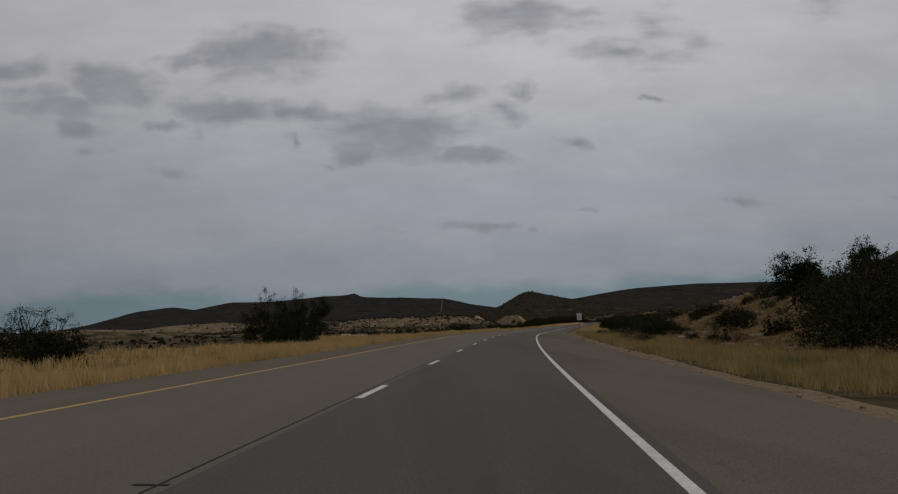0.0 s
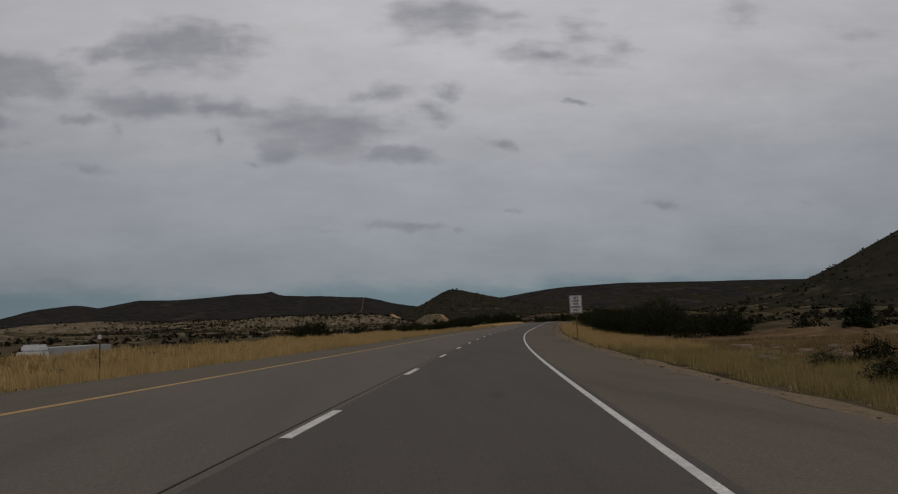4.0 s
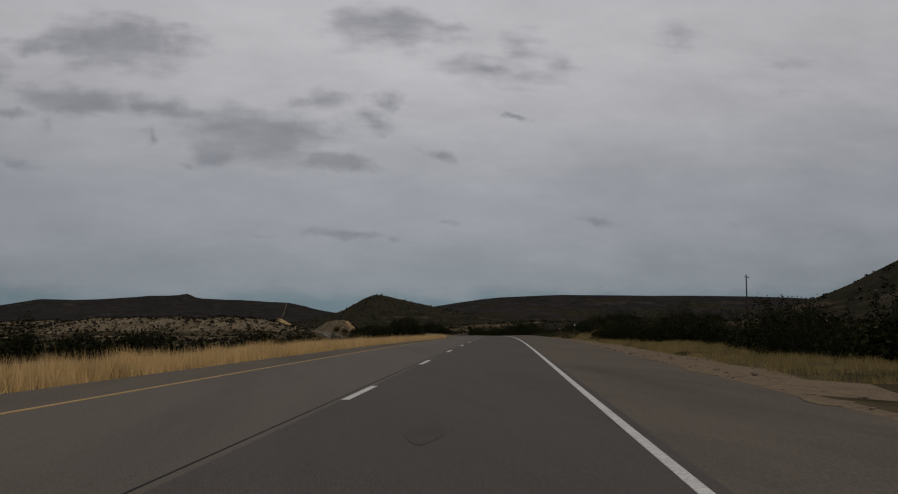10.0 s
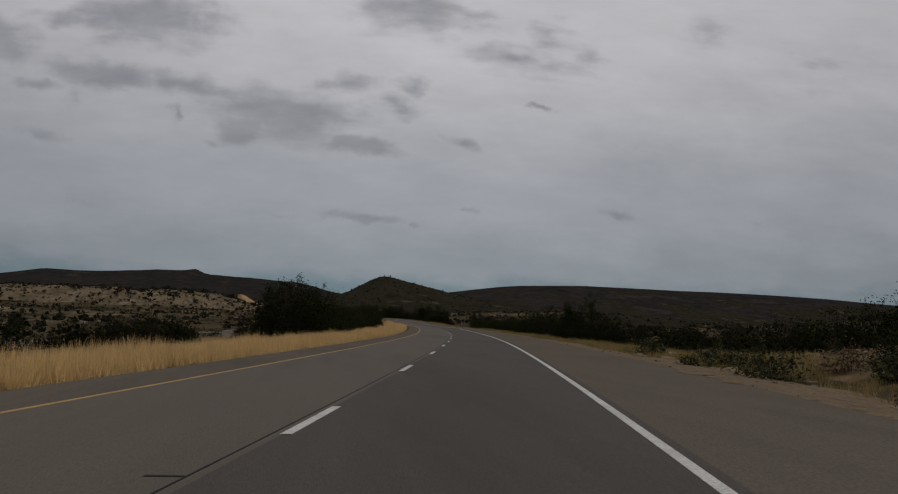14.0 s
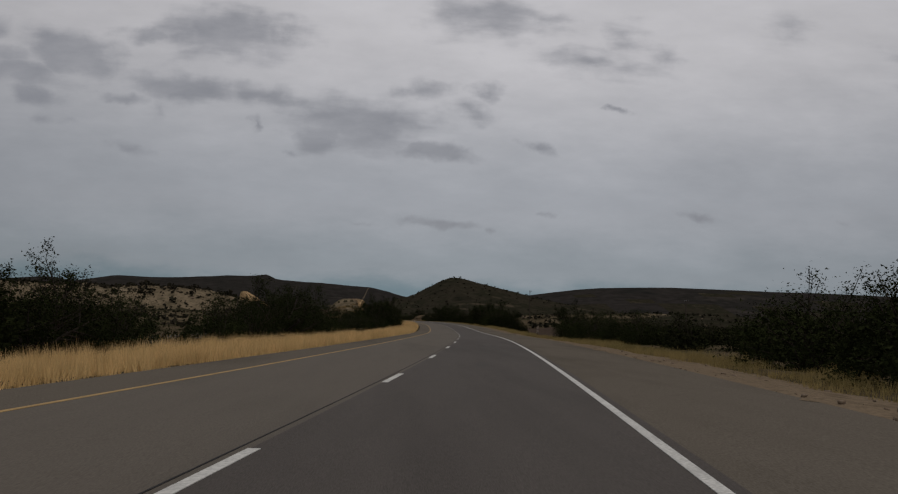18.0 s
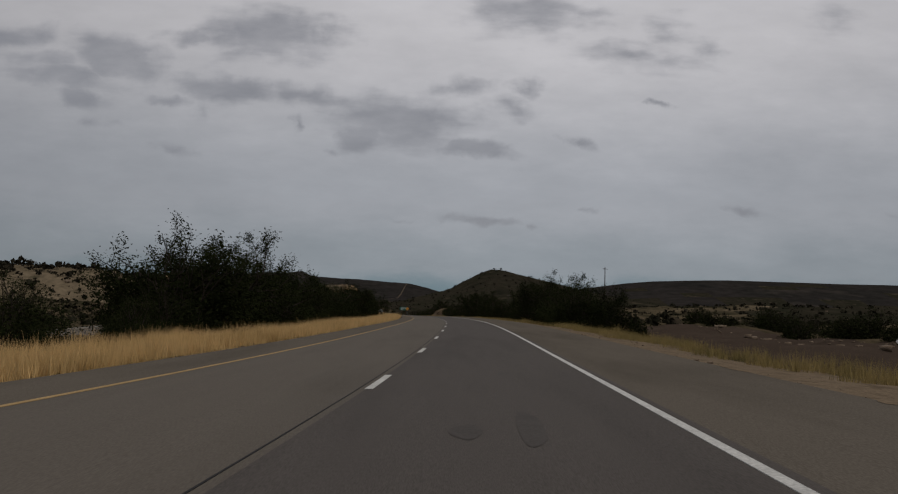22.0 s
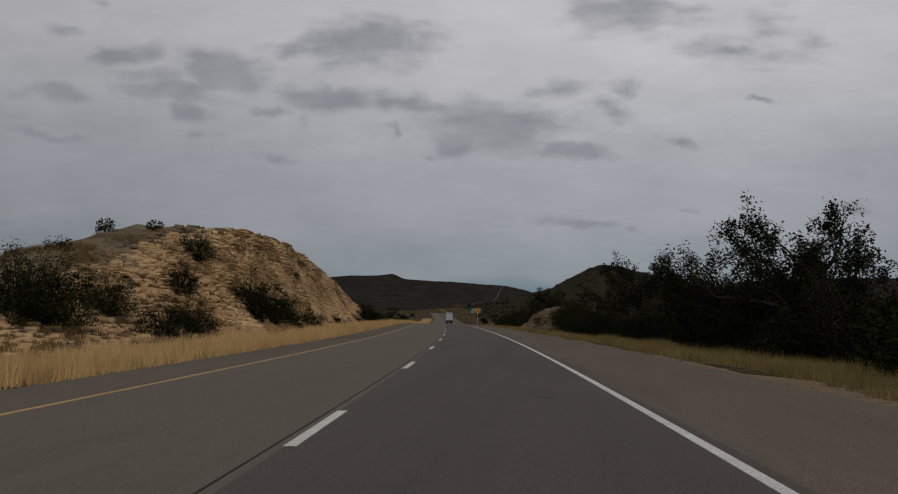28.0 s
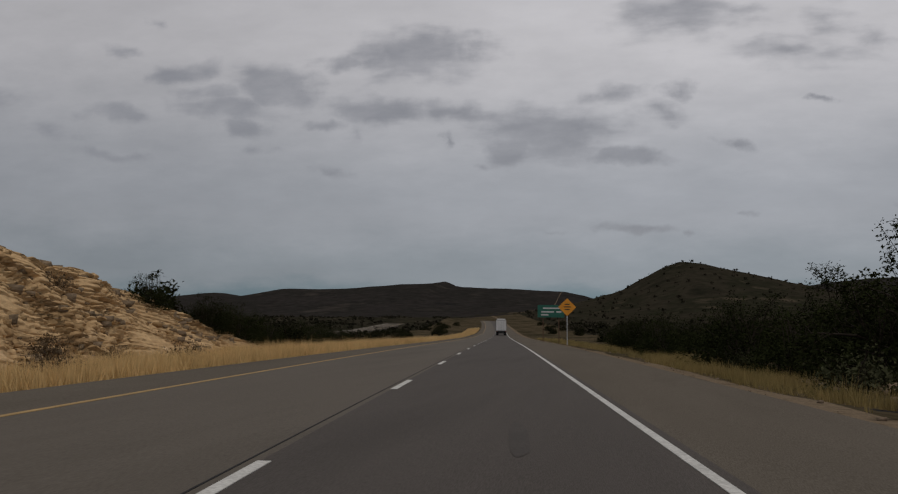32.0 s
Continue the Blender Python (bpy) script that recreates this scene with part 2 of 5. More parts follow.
LANE = mottled("worn_asphalt", [(0.060, 0.053, 0.048), (0.079, 0.070, 0.063), (0.068, 0.060, 0.054)], 0.12, 0.9, 45, 0.004, (3, 0.25, 1))
PASSING_LANE = mottled("pale_asphalt", [(0.087, 0.076, 0.062), (0.113, 0.098, 0.081), (0.098, 0.085, 0.070)], 0.12, 0.9, 45, 0.004, (3, 0.25, 1))
SHOULDER = mottled("shoulder_chipseal", [(0.097, 0.086, 0.071), (0.126, 0.111, 0.092), (0.111, 0.098, 0.081)], 0.15, 0.92, 50, 0.006, (2, 0.3, 1))
TAR = mottled("crack_tar", [(0.012, 0.012, 0.012), (0.022, 0.021, 0.02)], 3, 0.75, 40)
SCUFF = mottled("scuffed_asphalt", [(0.022, 0.021, 0.019), (0.055, 0.05, 0.044)], 6, 0.85, 40)
OIL = mottled("oil_stained_asphalt", [(0.053, 0.047, 0.042), (0.066, 0.058, 0.052)], 1.5, 0.8, 30)
LINE_WHITE = mottled("white_road_paint", [(0.42, 0.42, 0.40), (0.58, 0.58, 0.55)], 2, 0.8, 30)
LINE_YELLOW = mottled("yellow_road_paint", [(0.29, 0.195, 0.085), (0.41, 0.275, 0.12)], 2, 0.8, 30)
SOIL = mottled("scrub_soil", [(0.022, 0.022, 0.012), (0.045, 0.038, 0.023), (0.085, 0.066, 0.042), (0.030, 0.028, 0.016)], 0.09, 0.97, 1.6, 0.05)
PALE_SOIL = mottled("caliche_slope", [(0.047, 0.044, 0.026), (0.176, 0.139, 0.093), (0.095, 0.077, 0.049), (0.230, 0.185, 0.128)], 0.07, 0.97, 0.9, 0.05)
STONY_SOIL = mottled("stony_flat", [(0.022, 0.022, 0.012), (0.042, 0.036, 0.022), (0.095, 0.076, 0.048), (0.215, 0.172, 0.118)], 0.045, 0.97, 0.9, 0.05)
HILL = mottled("scrub_hill", [(0.016, 0.016, 0.011), (0.032, 0.028, 0.020), (0.020, 0.020, 0.013), (0.080, 0.064, 0.046)], 0.016, 0.97, 0.16)
FAR_HILL = mottled("distant_range", [(0.018, 0.018, 0.017), (0.030, 0.027, 0.025), (0.022, 0.021, 0.019), (0.046, 0.040, 0.035)], 0.006, 0.98, 0.05)
GRAVEL = mottled("verge_gravel", [(0.093, 0.072, 0.049), (0.175, 0.135, 0.094), (0.111, 0.086, 0.059)], 1.2, 0.95, 14, 0.03)
DIRT = mottled("brown_wash", [(0.048, 0.036, 0.028), (0.066, 0.050, 0.039)], 0.15, 0.95, 6, 0.02)
ROCK = mottled("limestone", [(0.30, 0.192, 0.096), (0.550, 0.385, 0.212), (0.445, 0.300, 0.158), (0.600, 0.440, 0.268)], 0.5, 0.92, 4.5, 0.12, (1, 0.6, 1.6))
RED_ROCK = mottled("stained_limestone", [(0.19, 0.118, 0.058), (0.42, 0.285, 0.148), (0.28, 0.182, 0.092), (0.50, 0.355, 0.205)], 0.6, 0.92, 4.5, 0.12, (1, 0.6, 1.6))
BANK = mottled("brown_bank", [(0.045, 0.031, 0.017), (0.145, 0.095, 0.054), (0.080, 0.055, 0.032), (0.20, 0.145, 0.092)], 0.16, 0.97, 2.2, 0.05)
DARK_ROCK = mottled("weathered_rock", [(0.070, 0.053, 0.034), (0.250, 0.190, 0.128), (0.140, 0.104, 0.068)], 0.6, 0.92, 4, 0.1, (1, 0.5, 2.2))
STONE = mottled("pale_stone", [(0.137, 0.103, 0.074), (0.284, 0.221, 0.161)], 1.5, 0.9, 9, 0.02, spread=0.25)
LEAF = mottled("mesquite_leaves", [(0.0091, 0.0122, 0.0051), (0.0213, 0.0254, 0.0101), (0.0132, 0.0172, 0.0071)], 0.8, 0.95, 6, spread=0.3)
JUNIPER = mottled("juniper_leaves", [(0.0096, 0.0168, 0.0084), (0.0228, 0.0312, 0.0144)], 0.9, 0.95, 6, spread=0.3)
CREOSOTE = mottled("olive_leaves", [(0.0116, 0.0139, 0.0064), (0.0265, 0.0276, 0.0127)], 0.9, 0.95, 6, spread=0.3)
SAGE = mottled("grey_green_leaves", [(0.030, 0.035, 0.018), (0.062, 0.063, 0.036)], 0.9, 0.95, 6, spread=0.25)
DRY_BRUSH = mottled("dry_brush", [(0.09, 0.062, 0.035), (0.16, 0.115, 0.07)], 0.9, 0.9, 6, spread=0.2)
BARK = mottled("dark_bark", [(0.022, 0.017, 0.013), (0.045, 0.036, 0.028)], 4, 0.9, 30)
STRAW = mottled("straw_grass", [(0.504, 0.340, 0.146), (0.680, 0.473, 0.223), (0.580, 0.400, 0.182)], 0.12, 0.95, 2.2)
STRAW_DULL = mottled("dull_grass", [(0.261, 0.187, 0.077), (0.447, 0.315, 0.143), (0.326, 0.239, 0.097)], 0.10, 0.95, 2.2)
VERGE_GREEN = mottled("olive_dry_grass", [(0.118, 0.107, 0.041), (0.294, 0.224, 0.095), (0.176, 0.148, 0.058)], 0.16, 0.95, 2.2)
BROWN_GRASS = mottled("brown_dry_grass", [(0.10, 0.075, 0.034), (0.21, 0.15, 0.07), (0.15, 0.108, 0.05)], 0.16, 0.95, 2.2)
STEEL = mottled("galvanised_steel", [(0.30, 0.31, 0.32), (0.42, 0.43, 0.44)], 6, 0.45, 60)
RUST = mottled("rusty_post", [(0.07, 0.042, 0.028), (0.12, 0.075, 0.05)], 6, 0.7, 60)
SIGN_WHITE = mottled("sign_white", [(0.50, 0.50, 0.50), (0.58, 0.58, 0.57)], 2, 0.5, 30)
SIGN_BLACK = mottled("sign_black", [(0.008, 0.008, 0.008), (0.015, 0.015, 0.015)], 3, 0.5, 40)
SIGN_YELLOW = mottled("sign_yellow", [(0.62, 0.24, 0.01), (0.70, 0.29, 0.015)], 3, 0.5, 40)
MARKER_PALE = mottled("faded_marker_paint", [(0.34, 0.26, 0.20), (0.44, 0.34, 0.27)], 4, 0.5, 40)
SIGN_GREEN = mottled("sign_green", [(0.005, 0.085, 0.06), (0.008, 0.11, 0.075)], 3, 0.5, 40)
TIMBER = mottled("old_pole_wood", [(0.035, 0.028, 0.022), (0.065, 0.052, 0.042)], 2, 0.9, 30, 0.01, (1, 1, 0.2))
RUBBER = mottled("tyre_rubber", [(0.010, 0.010, 0.010), (0.02, 0.02, 0.02)], 6, 0.8, 40)
BODY_WHITE = mottled("white_body_paint", [(0.52, 0.52, 0.52), (0.60, 0.60, 0.60)], 0.6, 0.35, 20)
TRAILER_GREY = mottled("trailer_grey", [(0.26, 0.26, 0.255), (0.33, 0.33, 0.32)], 0.6, 0.45, 20)
BODY_DARK = mottled("dark_plastic", [(0.015, 0.015, 0.016), (0.03, 0.03, 0.03)], 3, 0.5, 30)
GLASS = mottled("tinted_window", [(0.01, 0.012, 0.014), (0.02, 0.022, 0.025)], 2, 0.08, 20)
TAIL = mottled("tail_lamp_red", [(0.35, 0.02, 0.015), (0.42, 0.03, 0.02)], 4, 0.3, 40)

# ---- the road's line, from the drive itself ----
EYE = 1.092
_t = np.array([r[0] for r in PATH])
_q = np.array([r[1:4] for r in PATH])
_k = np.arange(0, 33, 2.0)
_off = np.interp(_t, _k, [2.38, 2.00, 2.06, 2.22, 2.26, 2.28, 2.15, 1.94, 2.05, 2.06, 1.71, 1.52, 1.65, 1.70, 1.61, 1.59, 1.93])
_cross = np.interp(_t, _k, [0.026, 0.030, 0.039, 0.038, 0.024, 0.007, -0.021, -0.038, -0.034, -0.028, -0.022, -0.019, -0.029, -0.027, -0.028, -0.010, 0.022])
_h = np.arctan2(-np.gradient(_q[:, 0]), np.gradient(_q[:, 1]))
_dash = _q[:, :2] + np.stack([-np.cos(_h), -np.sin(_h)], 1) * _off[:, None]
_zr = _q[:, 2] - EYE + _cross * _off
# past both ends: straight back, and on over a dip and a rise ahead
_s = np.concatenate([[0], np.cumsum(np.hypot(*np.diff(_dash, axis=0).T))])
_a0, _a1 = _h[0], _h[-1]
S_END = _s[-1]
_far = np.array([60, 120, 200, 300, 400, 500, 650, 800, 1000.0])
_bend = np.array([0, 0, 0, 0, 1, 3, 8, 14, 24.0])
_rise = np.array([-0.3, -0.8, -1.3, -1.2, 0.2, 2.4, 6.0, 8.0, 8.5])
_p0 = _dash[0] + np.outer([-160, -80, -30], [-math.sin(_a0), math.cos(_a0)])
_p1 = _dash[-1] + np.outer(_far, [-math.sin(_a1), math.cos(_a1)]) + np.outer(_bend, [-math.cos(_a1), -math.sin(_a1)])
_all = np.concatenate([_p0, _dash, _p1])
_S = np.concatenate([[-160, -80, -30], _s, S_END + _far])
_Z = np.concatenate([[_zr[0]] * 3, _zr, _zr[-1] + _rise])
_C = np.concatenate([[_cross[0]] * 3, _cross, [0] * len(_far)])
STEP = 2.0
RS = np.arange(-160, S_END + 1000, STEP)


def _smooth(v, w):
    k = np.exp(-0.5 * (np.arange(-3 * w, 3 * w + 1) / w) ** 2)
    pad = np.concatenate([2 * v[0] - v[3 * w:0:-1], v, 2 * v[-1] - v[-2:-3 * w - 2:-1]])
    return np.convolve(pad, k / k.sum(), "valid")


RX, RY = (_smooth(np.interp(RS, _S, _all[:, k]), 5) for k in (0, 1))
RZ, RC = _smooth(np.interp(RS, _S, _Z), 8), _smooth(np.interp(RS, _S, _C), 12)
RH = np.arctan2(-np.gradient(RX), np.gradient(RY))


def road_point(s, lat, up=0.0):
    """World point at a station s and lat metres to the left of the lane line."""
    s, lat = np.asarray(s, float), np.asarray(lat, float)
    x, y, z, h, c = (np.interp(s, RS, v) for v in (RX, RY, RZ, RH, RC))
    return np.stack(np.broadcast_arrays(x - np.cos(h) * lat, y - np.sin(h) * lat, z + c * lat + up), -1)


LEFT_EDGE, RIGHT_EDGE = 5.6, -6.75


def smoothstep(a, b, x):
    t = np.clip((x - a) / (b - a), 0, 1)
    return t * t * (3 - 2 * t)


def wave(x, y, size, seed=0):
    """A cheap rolling noise between about -1 and 1."""
    r = np.random.RandomState(seed)
    v = 0
    for k in range(7):
        a = r.uniform(0, 6.28)
        f = r.uniform(0.6, 1.9) / size
        v = v + np.sin((x * math.cos(a) + y * math.sin(a)) * f * 6.28 + r.uniform(0, 6.28))
    return v / 3.0


def bump(x, y, cx, cy, rx, ry, hgt, turn=0.0, p=2.0):
    c, s = math.cos(turn), math.sin(turn)
    u, v = ((x - cx) * c + (y - cy) * s) / rx, (-(x - cx) * s + (y - cy) * c) / ry
    return hgt * np.exp(-(np.abs(u) ** p + np.abs(v) ** p))


def dome(x, y, cx, cy, rx, ry, hgt, turn, p):
    c, s = math.cos(turn), math.sin(turn)
    u, v = ((x - cx) * c + (y - cy) * s) / rx, (-(x - cx) * s + (y - cy) * c) / ry
    return hgt * np.exp(-np.hypot(u, v) ** p)


# crest of the far range: x and height at y = 3960
RANGE_X = [-3200, -1930, -1565, -1443, -1370, -1297, -1224, -1126, -1085, -1005, -937, -833, -730, -560, -448, -420, -385, -210, -40, 93, 200, 400, 900]
RANGE_Z = [0, 7, 5, 22, 46, 88, 102, 89, 80, 99, 112, 108, 112, 125, 129, 134, 117, 110, 101, 70, 54, 38, 34]
# crest of the flat mesa at y = 2900
MESA_X = [-500, 250, 404, 480, 547, 620, 772, 939, 1120, 1335, 1800, 2400]
MESA_Z = [0, 40, 64, 76, 84, 90, 94, 92, 93, 91, 74, 40]
# crest of the pointed hill at y = 1920
PEAK_X = [-36, 32, 71, 94, 115, 131, 146, 156, 167, 188, 218, 241, 280, 326, 393, 506]
PEAK_Z = [0.0, 10.2, 20.3, 28.2, 39.5, 49.2, 54.8, 56.5, 54.2, 48.6, 42.4, 36.7, 28.2, 20.3, 10.2, 0.0]


def road_frame(x, y):
    """Station-wise road height, banking, and lat (metres left of the lane line) of world points."""
    xr, zr, cr, hr = (np.interp(y, RY, v) for v in (RX, RZ, RC, RH))
    return -(x - xr) * np.cos(hr), zr, cr


def left_cut(y):
    return np.interp(y, [905, 925, 945, 965, 985, 1010, 1029, 1045, 1056, 1068], [0, 4.0, 7.9, 8.8, 8.3, 6.5, 4.9, 3.2, 1.5, 0])


def right_cut(y):
    return np.interp(y, [960, 975, 987, 1004, 1014, 1028], [0, 2.0, 2.9, 2.5, 1.3, 0])


def ground_height(x, y):
    x, y = np.asarray(x, float), np.asarray(y, float)
    lat, zr, cr = road_frame(x, y)
    out = np.maximum(np.maximum(lat - LEFT_EDGE, RIGHT_EDGE - lat), 0)
    d = np.maximum(out - 4, 0)
    lat_c = np.clip(lat, RIGHT_EDGE, LEFT_EDGE)
    z = zr + cr * lat_c - 0.05 - 0.10 * np.minimum(out, 4) - 0.12 * (out == 0)
    rough = 0.10 * np.minimum(out / 3, 1) + 0.25 * smoothstep(10, 30, out)
    z = z + wave(x, y, 7, 3) * rough * (out > 0) + wave(x, y, 45, 1) * np.minimum(d / 50, 1) * 0.8
    big = wave(x, y, 260, 2) * 4.5 * smoothstep(90, 450, d)
    big = big * (1 - smoothstep(1400, 1700, y))
    hills = dome(x, y, 470, 731, 115, 187, 82, -1.02, 2.31)
    hills = hills + np.interp(x, PEAK_X, PEAK_Z) * np.exp(-((y - 1920) / np.where(y < 1920, 190, 220)) ** 2)
    hills = hills + np.interp(x, RANGE_X, RANGE_Z) * np.exp(-((y - 3960) / np.where(y < 3960, 600, 450)) ** 2)
    hills = hills + np.interp(x, MESA_X, MESA_Z) * np.exp(-(np.abs(y - 2900) / 420) ** 2.5)
    # low pale hills on both sides
    hills = hills + bump(x, y, -38, 925, 86, 45, 9.2, 0, 4) + bump(x, y, -90, 1050, 100, 70, 7.5) + bump(x, y, -250, 1080, 150, 90, 6.5) + bump(x, y, 245, 1125, 130, 100, 9) + bump(x, y, 420, 1300, 200, 130, 8)
    z = z + (big + hills) * np.maximum(smoothstep(14, 70, d), smoothstep(1420, 1640, y))
    # bank at the start, right
    z = z + 5.0 * smoothstep(5, 26, RIGHT_EDGE - lat - 2) * smoothstep(28, 70, y) * (1 - smoothstep(125, 200, y))
    # small rocky rise, right
    z = z + 2.2 * smoothstep(4, 16, RIGHT_EDGE - lat) * smoothstep(425, 445, y) * (1 - smoothstep(462, 500, y))
    # the other carriageway's side lies lower
    z = z - 2.2 * smoothstep(14, 34, lat) * smoothstep(330, 430, y) * (1 - smoothstep(800, 900, y))
    z = z - 4.4 * smoothstep(22, 44, lat) * (1 - smoothstep(280, 420, y))
    # dry wash, right
    z = z - 1.1 * smoothstep(11, 18, -lat) * (1 - smoothstep(70, 110, -lat)) * smoothstep(670, 720, y) * (1 - smoothstep(800, 850, y))
    # island hill with the rock cut, left
    z = z + left_cut(y) * smoothstep(11.0, 17.5, lat) * (1 - smoothstep(24, 34, lat))
    z = z + right_cut(y) * smoothstep(10.4, 13.4, -lat) * (1 - smoothstep(60, 120, -lat))
    return z


def sheet(name, xs, ys, height, mat, pick):
    """Grid mesh over stations ys and offsets xs from the road."""
    gy, gx = np.meshgrid(ys, xs, indexing="ij")
    px = np.interp(gy, RY, RX) * (1 - smoothstep(300, 1200, np.abs(gx))) + gx
    v = np.stack([px, gy, height(px, gy)], -1).reshape(-1, 3)
    n, m = len(ys), len(xs)
    i = np.arange(n * m).reshape(n, m)
    f = np.stack([i[:-1, :-1], i[:-1, 1:], i[1:, 1:], i[1:, :-1]], -1).reshape(-1, 4)
    me = bpy.data.meshes.new(name)
    me.from_pydata(v.tolist(), [], f.tolist())
    me.polygons.foreach_set("use_smooth", [True] * len(me.polygons))
    for m in mat:
        me.materials.append(m)
    c = v[f].mean(1)
    me.polygons.foreach_set("material_index", pick(c[:, 0], c[:, 1], c[:, 2]).astype(np.int32))
    return new(name, me)


def spread_out(a, b, first, grow):
    v, d = [a], first
    while v[-1] < b:
        v.append(v[-1] + d)
        d *= grow
    return v


gx_half = spread_out(0, 36, 1.6, 1.0)
gx_out = spread_out(gx_half[-1], 4600, 2.2, 1.09)[1:]
GX = np.array(sorted([-v for v in gx_half[1:] + gx_out] + gx_half + gx_out))
GY = np.array(list(np.arange(-150, 1250, 2.5)) + spread_out(1250, 4950, 6, 1.03))


def soil_kind(x, y, z):
    lat, zr, cr = road_frame(x, y)
    k = np.zeros(len(x))
    k[(np.abs(lat) > 70) & (y + 60 * wave(x, y, 90, 8) > 400) & (y < 1500)] = 7
    k[(y > 850) & (y < 1200) & (lat > 43) & (z - zr > 1.2)] = 1
    edge = 60 * wave(x, y, 140, 12) + 20 * wave(x, y, 40, 13)
    k[(y + edge > 1250) & (np.abs(lat) > 30) | (x + 0.4 * edge > 215) & (lat < -100)] = 2
    k[y + 3 * edge > 2500] = 3
    k[(lat < -6) & (lat > np.where((y > 330) & (y < 900), -10.4, -8.6))] = 4
    k[(lat < -12) & (lat > -46) & (y > 20) & (y < 215)] = 6
    k[(lat < -12) & (lat > -30) & (y > 420) & (y < 495)] = 6
    k[(lat > 12) & (lat < 50) & (y > 895) & (y < 950)] = 6
    k[(lat < -13) & (lat > -47 - 3 * wave(x, y, 20, 5)) & (y > 690) & (y < 832)] = 5
    k[(lat > 10.5) & (lat < 32) & (y > 905) & (y < 1060) & (z - zr > 0.8)] = 1
    return k


def ground_surface(x, y):
    """The ground sheet, sunk where the rock cuts cover it."""
    lat, zr, cr = road_frame(x, y)
    z = ground_height(x, y)
    z = z - 0.9 * smoothstep(0.5, 1.6, left_cut(y)) * smoothstep(10.8, 12.4, lat) * (1 - smoothstep(17.6, 19.6, lat)) * (y > 926)
    return z - 0.7 * smoothstep(0.4, 1.2, right_cut(y)) * smoothstep(9.8, 11, -lat) * (1 - smoothstep(13.6, 15, -lat))


ground = tagged(sheet("ground", GX, GY, ground_surface, (SOIL, PALE_SOIL, HILL, FAR_HILL, GRAVEL, DIRT, BANK, STONY_SOIL), soil_kind), "dry desert ground with sparse scrub and pale stones", "ground", kind="structure")


def ribbon(name, s, lats, up, mat, parent=None):
    """A strip along the road through those lats, with a turned-down edge."""
    s = np.asarray(s, float)
    cols = [road_point(s, lats[0], up - 0.15)] + [road_point(s, a, up) for a in lats] + [road_point(s, lats[-1], up - 0.15)]
    v = np.stack(cols, 1)
    n, m = v.shape[:2]
    i = np.arange(n * m).reshape(n, m)
    f = np.stack([i[:-1, :-1], i[1:, :-1], i[1:, 1:], i[:-1, 1:]], -1).reshape(-1, 4)
    me = bpy.data.meshes.new(name)
    me.from_pydata(v.reshape(-1, 3).tolist(), [], f.tolist())
    me.materials.append(mat)
    ob = new(name, me)
    ob.parent = parent
    return ob


road = tagged(ribbon("road", RS[::2], [RIGHT_EDGE, -3.75], 0.0, SHOULDER), "worn grey asphalt highway with two lanes and wide shoulders", "road", kind="structure")
ribbon("lane", RS[::2], [-3.75, -1.8, 0.04], 0.0, LANE, road)
ribbon("lane", RS[::2], [0.04, 1.9, 3.85], 0.0, PASSING_LANE, road)
ribbon("shoulder", RS[::2], [3.85, LEFT_EDGE], 0.0, SHOULDER, road)
ribbon("seam", RS[::2], [0.138, 0.160], 0.004, TAR, road)
ribbon("edge_line", RS[::2], [-3.625, -3.515], 0.006, LINE_WHITE, road)
ribbon("edge_line", RS[::2], [3.735, 3.845], 0.006, LINE_YELLOW, road)
DASH0 = 17.38
for k in range(-10, 110):
    s1 = DASH0 + 12.19 * k
    ribbon("lane_dash", np.linspace(s1 - 3.05, s1, 4), [-0.058, 0.058], 0.006, LINE_WHITE, road)
rng = np.random.RandomState(7)
# sealed cracks, and a row of dark rubber spots on the shoulder
for k in range(26):
    s1, a = rng.uniform(5, 1060), rng.choice([0.1, 0.2, 0.3, -0.1])
    n = rng.uniform(0.15, 0.4)
    ribbon("crack_seal", np.linspace(s1, s1 + 0.06, 2), [a - n * 0.5, a, a + n * 0.5], 0.005, TAR, road)
for k in range(14):
    s1, a = 89.0 + 1.42 * k, -4.2 - 0.012 * k
    w = np.linspace(0, 2 * math.pi, 11)[:-1]
    bm = bmesh.new()
    bm.faces.new([bm.verts.new(road_point(s1 + 0.30 * math.sin(q), a + 0.10 * math.cos(q) + 0.04 * math.sin(q), 0.004 + 0.003)) for q in w])
    me = bpy.data.meshes.new("rubber_mark")
    bm.to_mesh(me)
    bm.free()
    me.materials.append(SCUFF)
    new("rubber_mark", me).parent = road


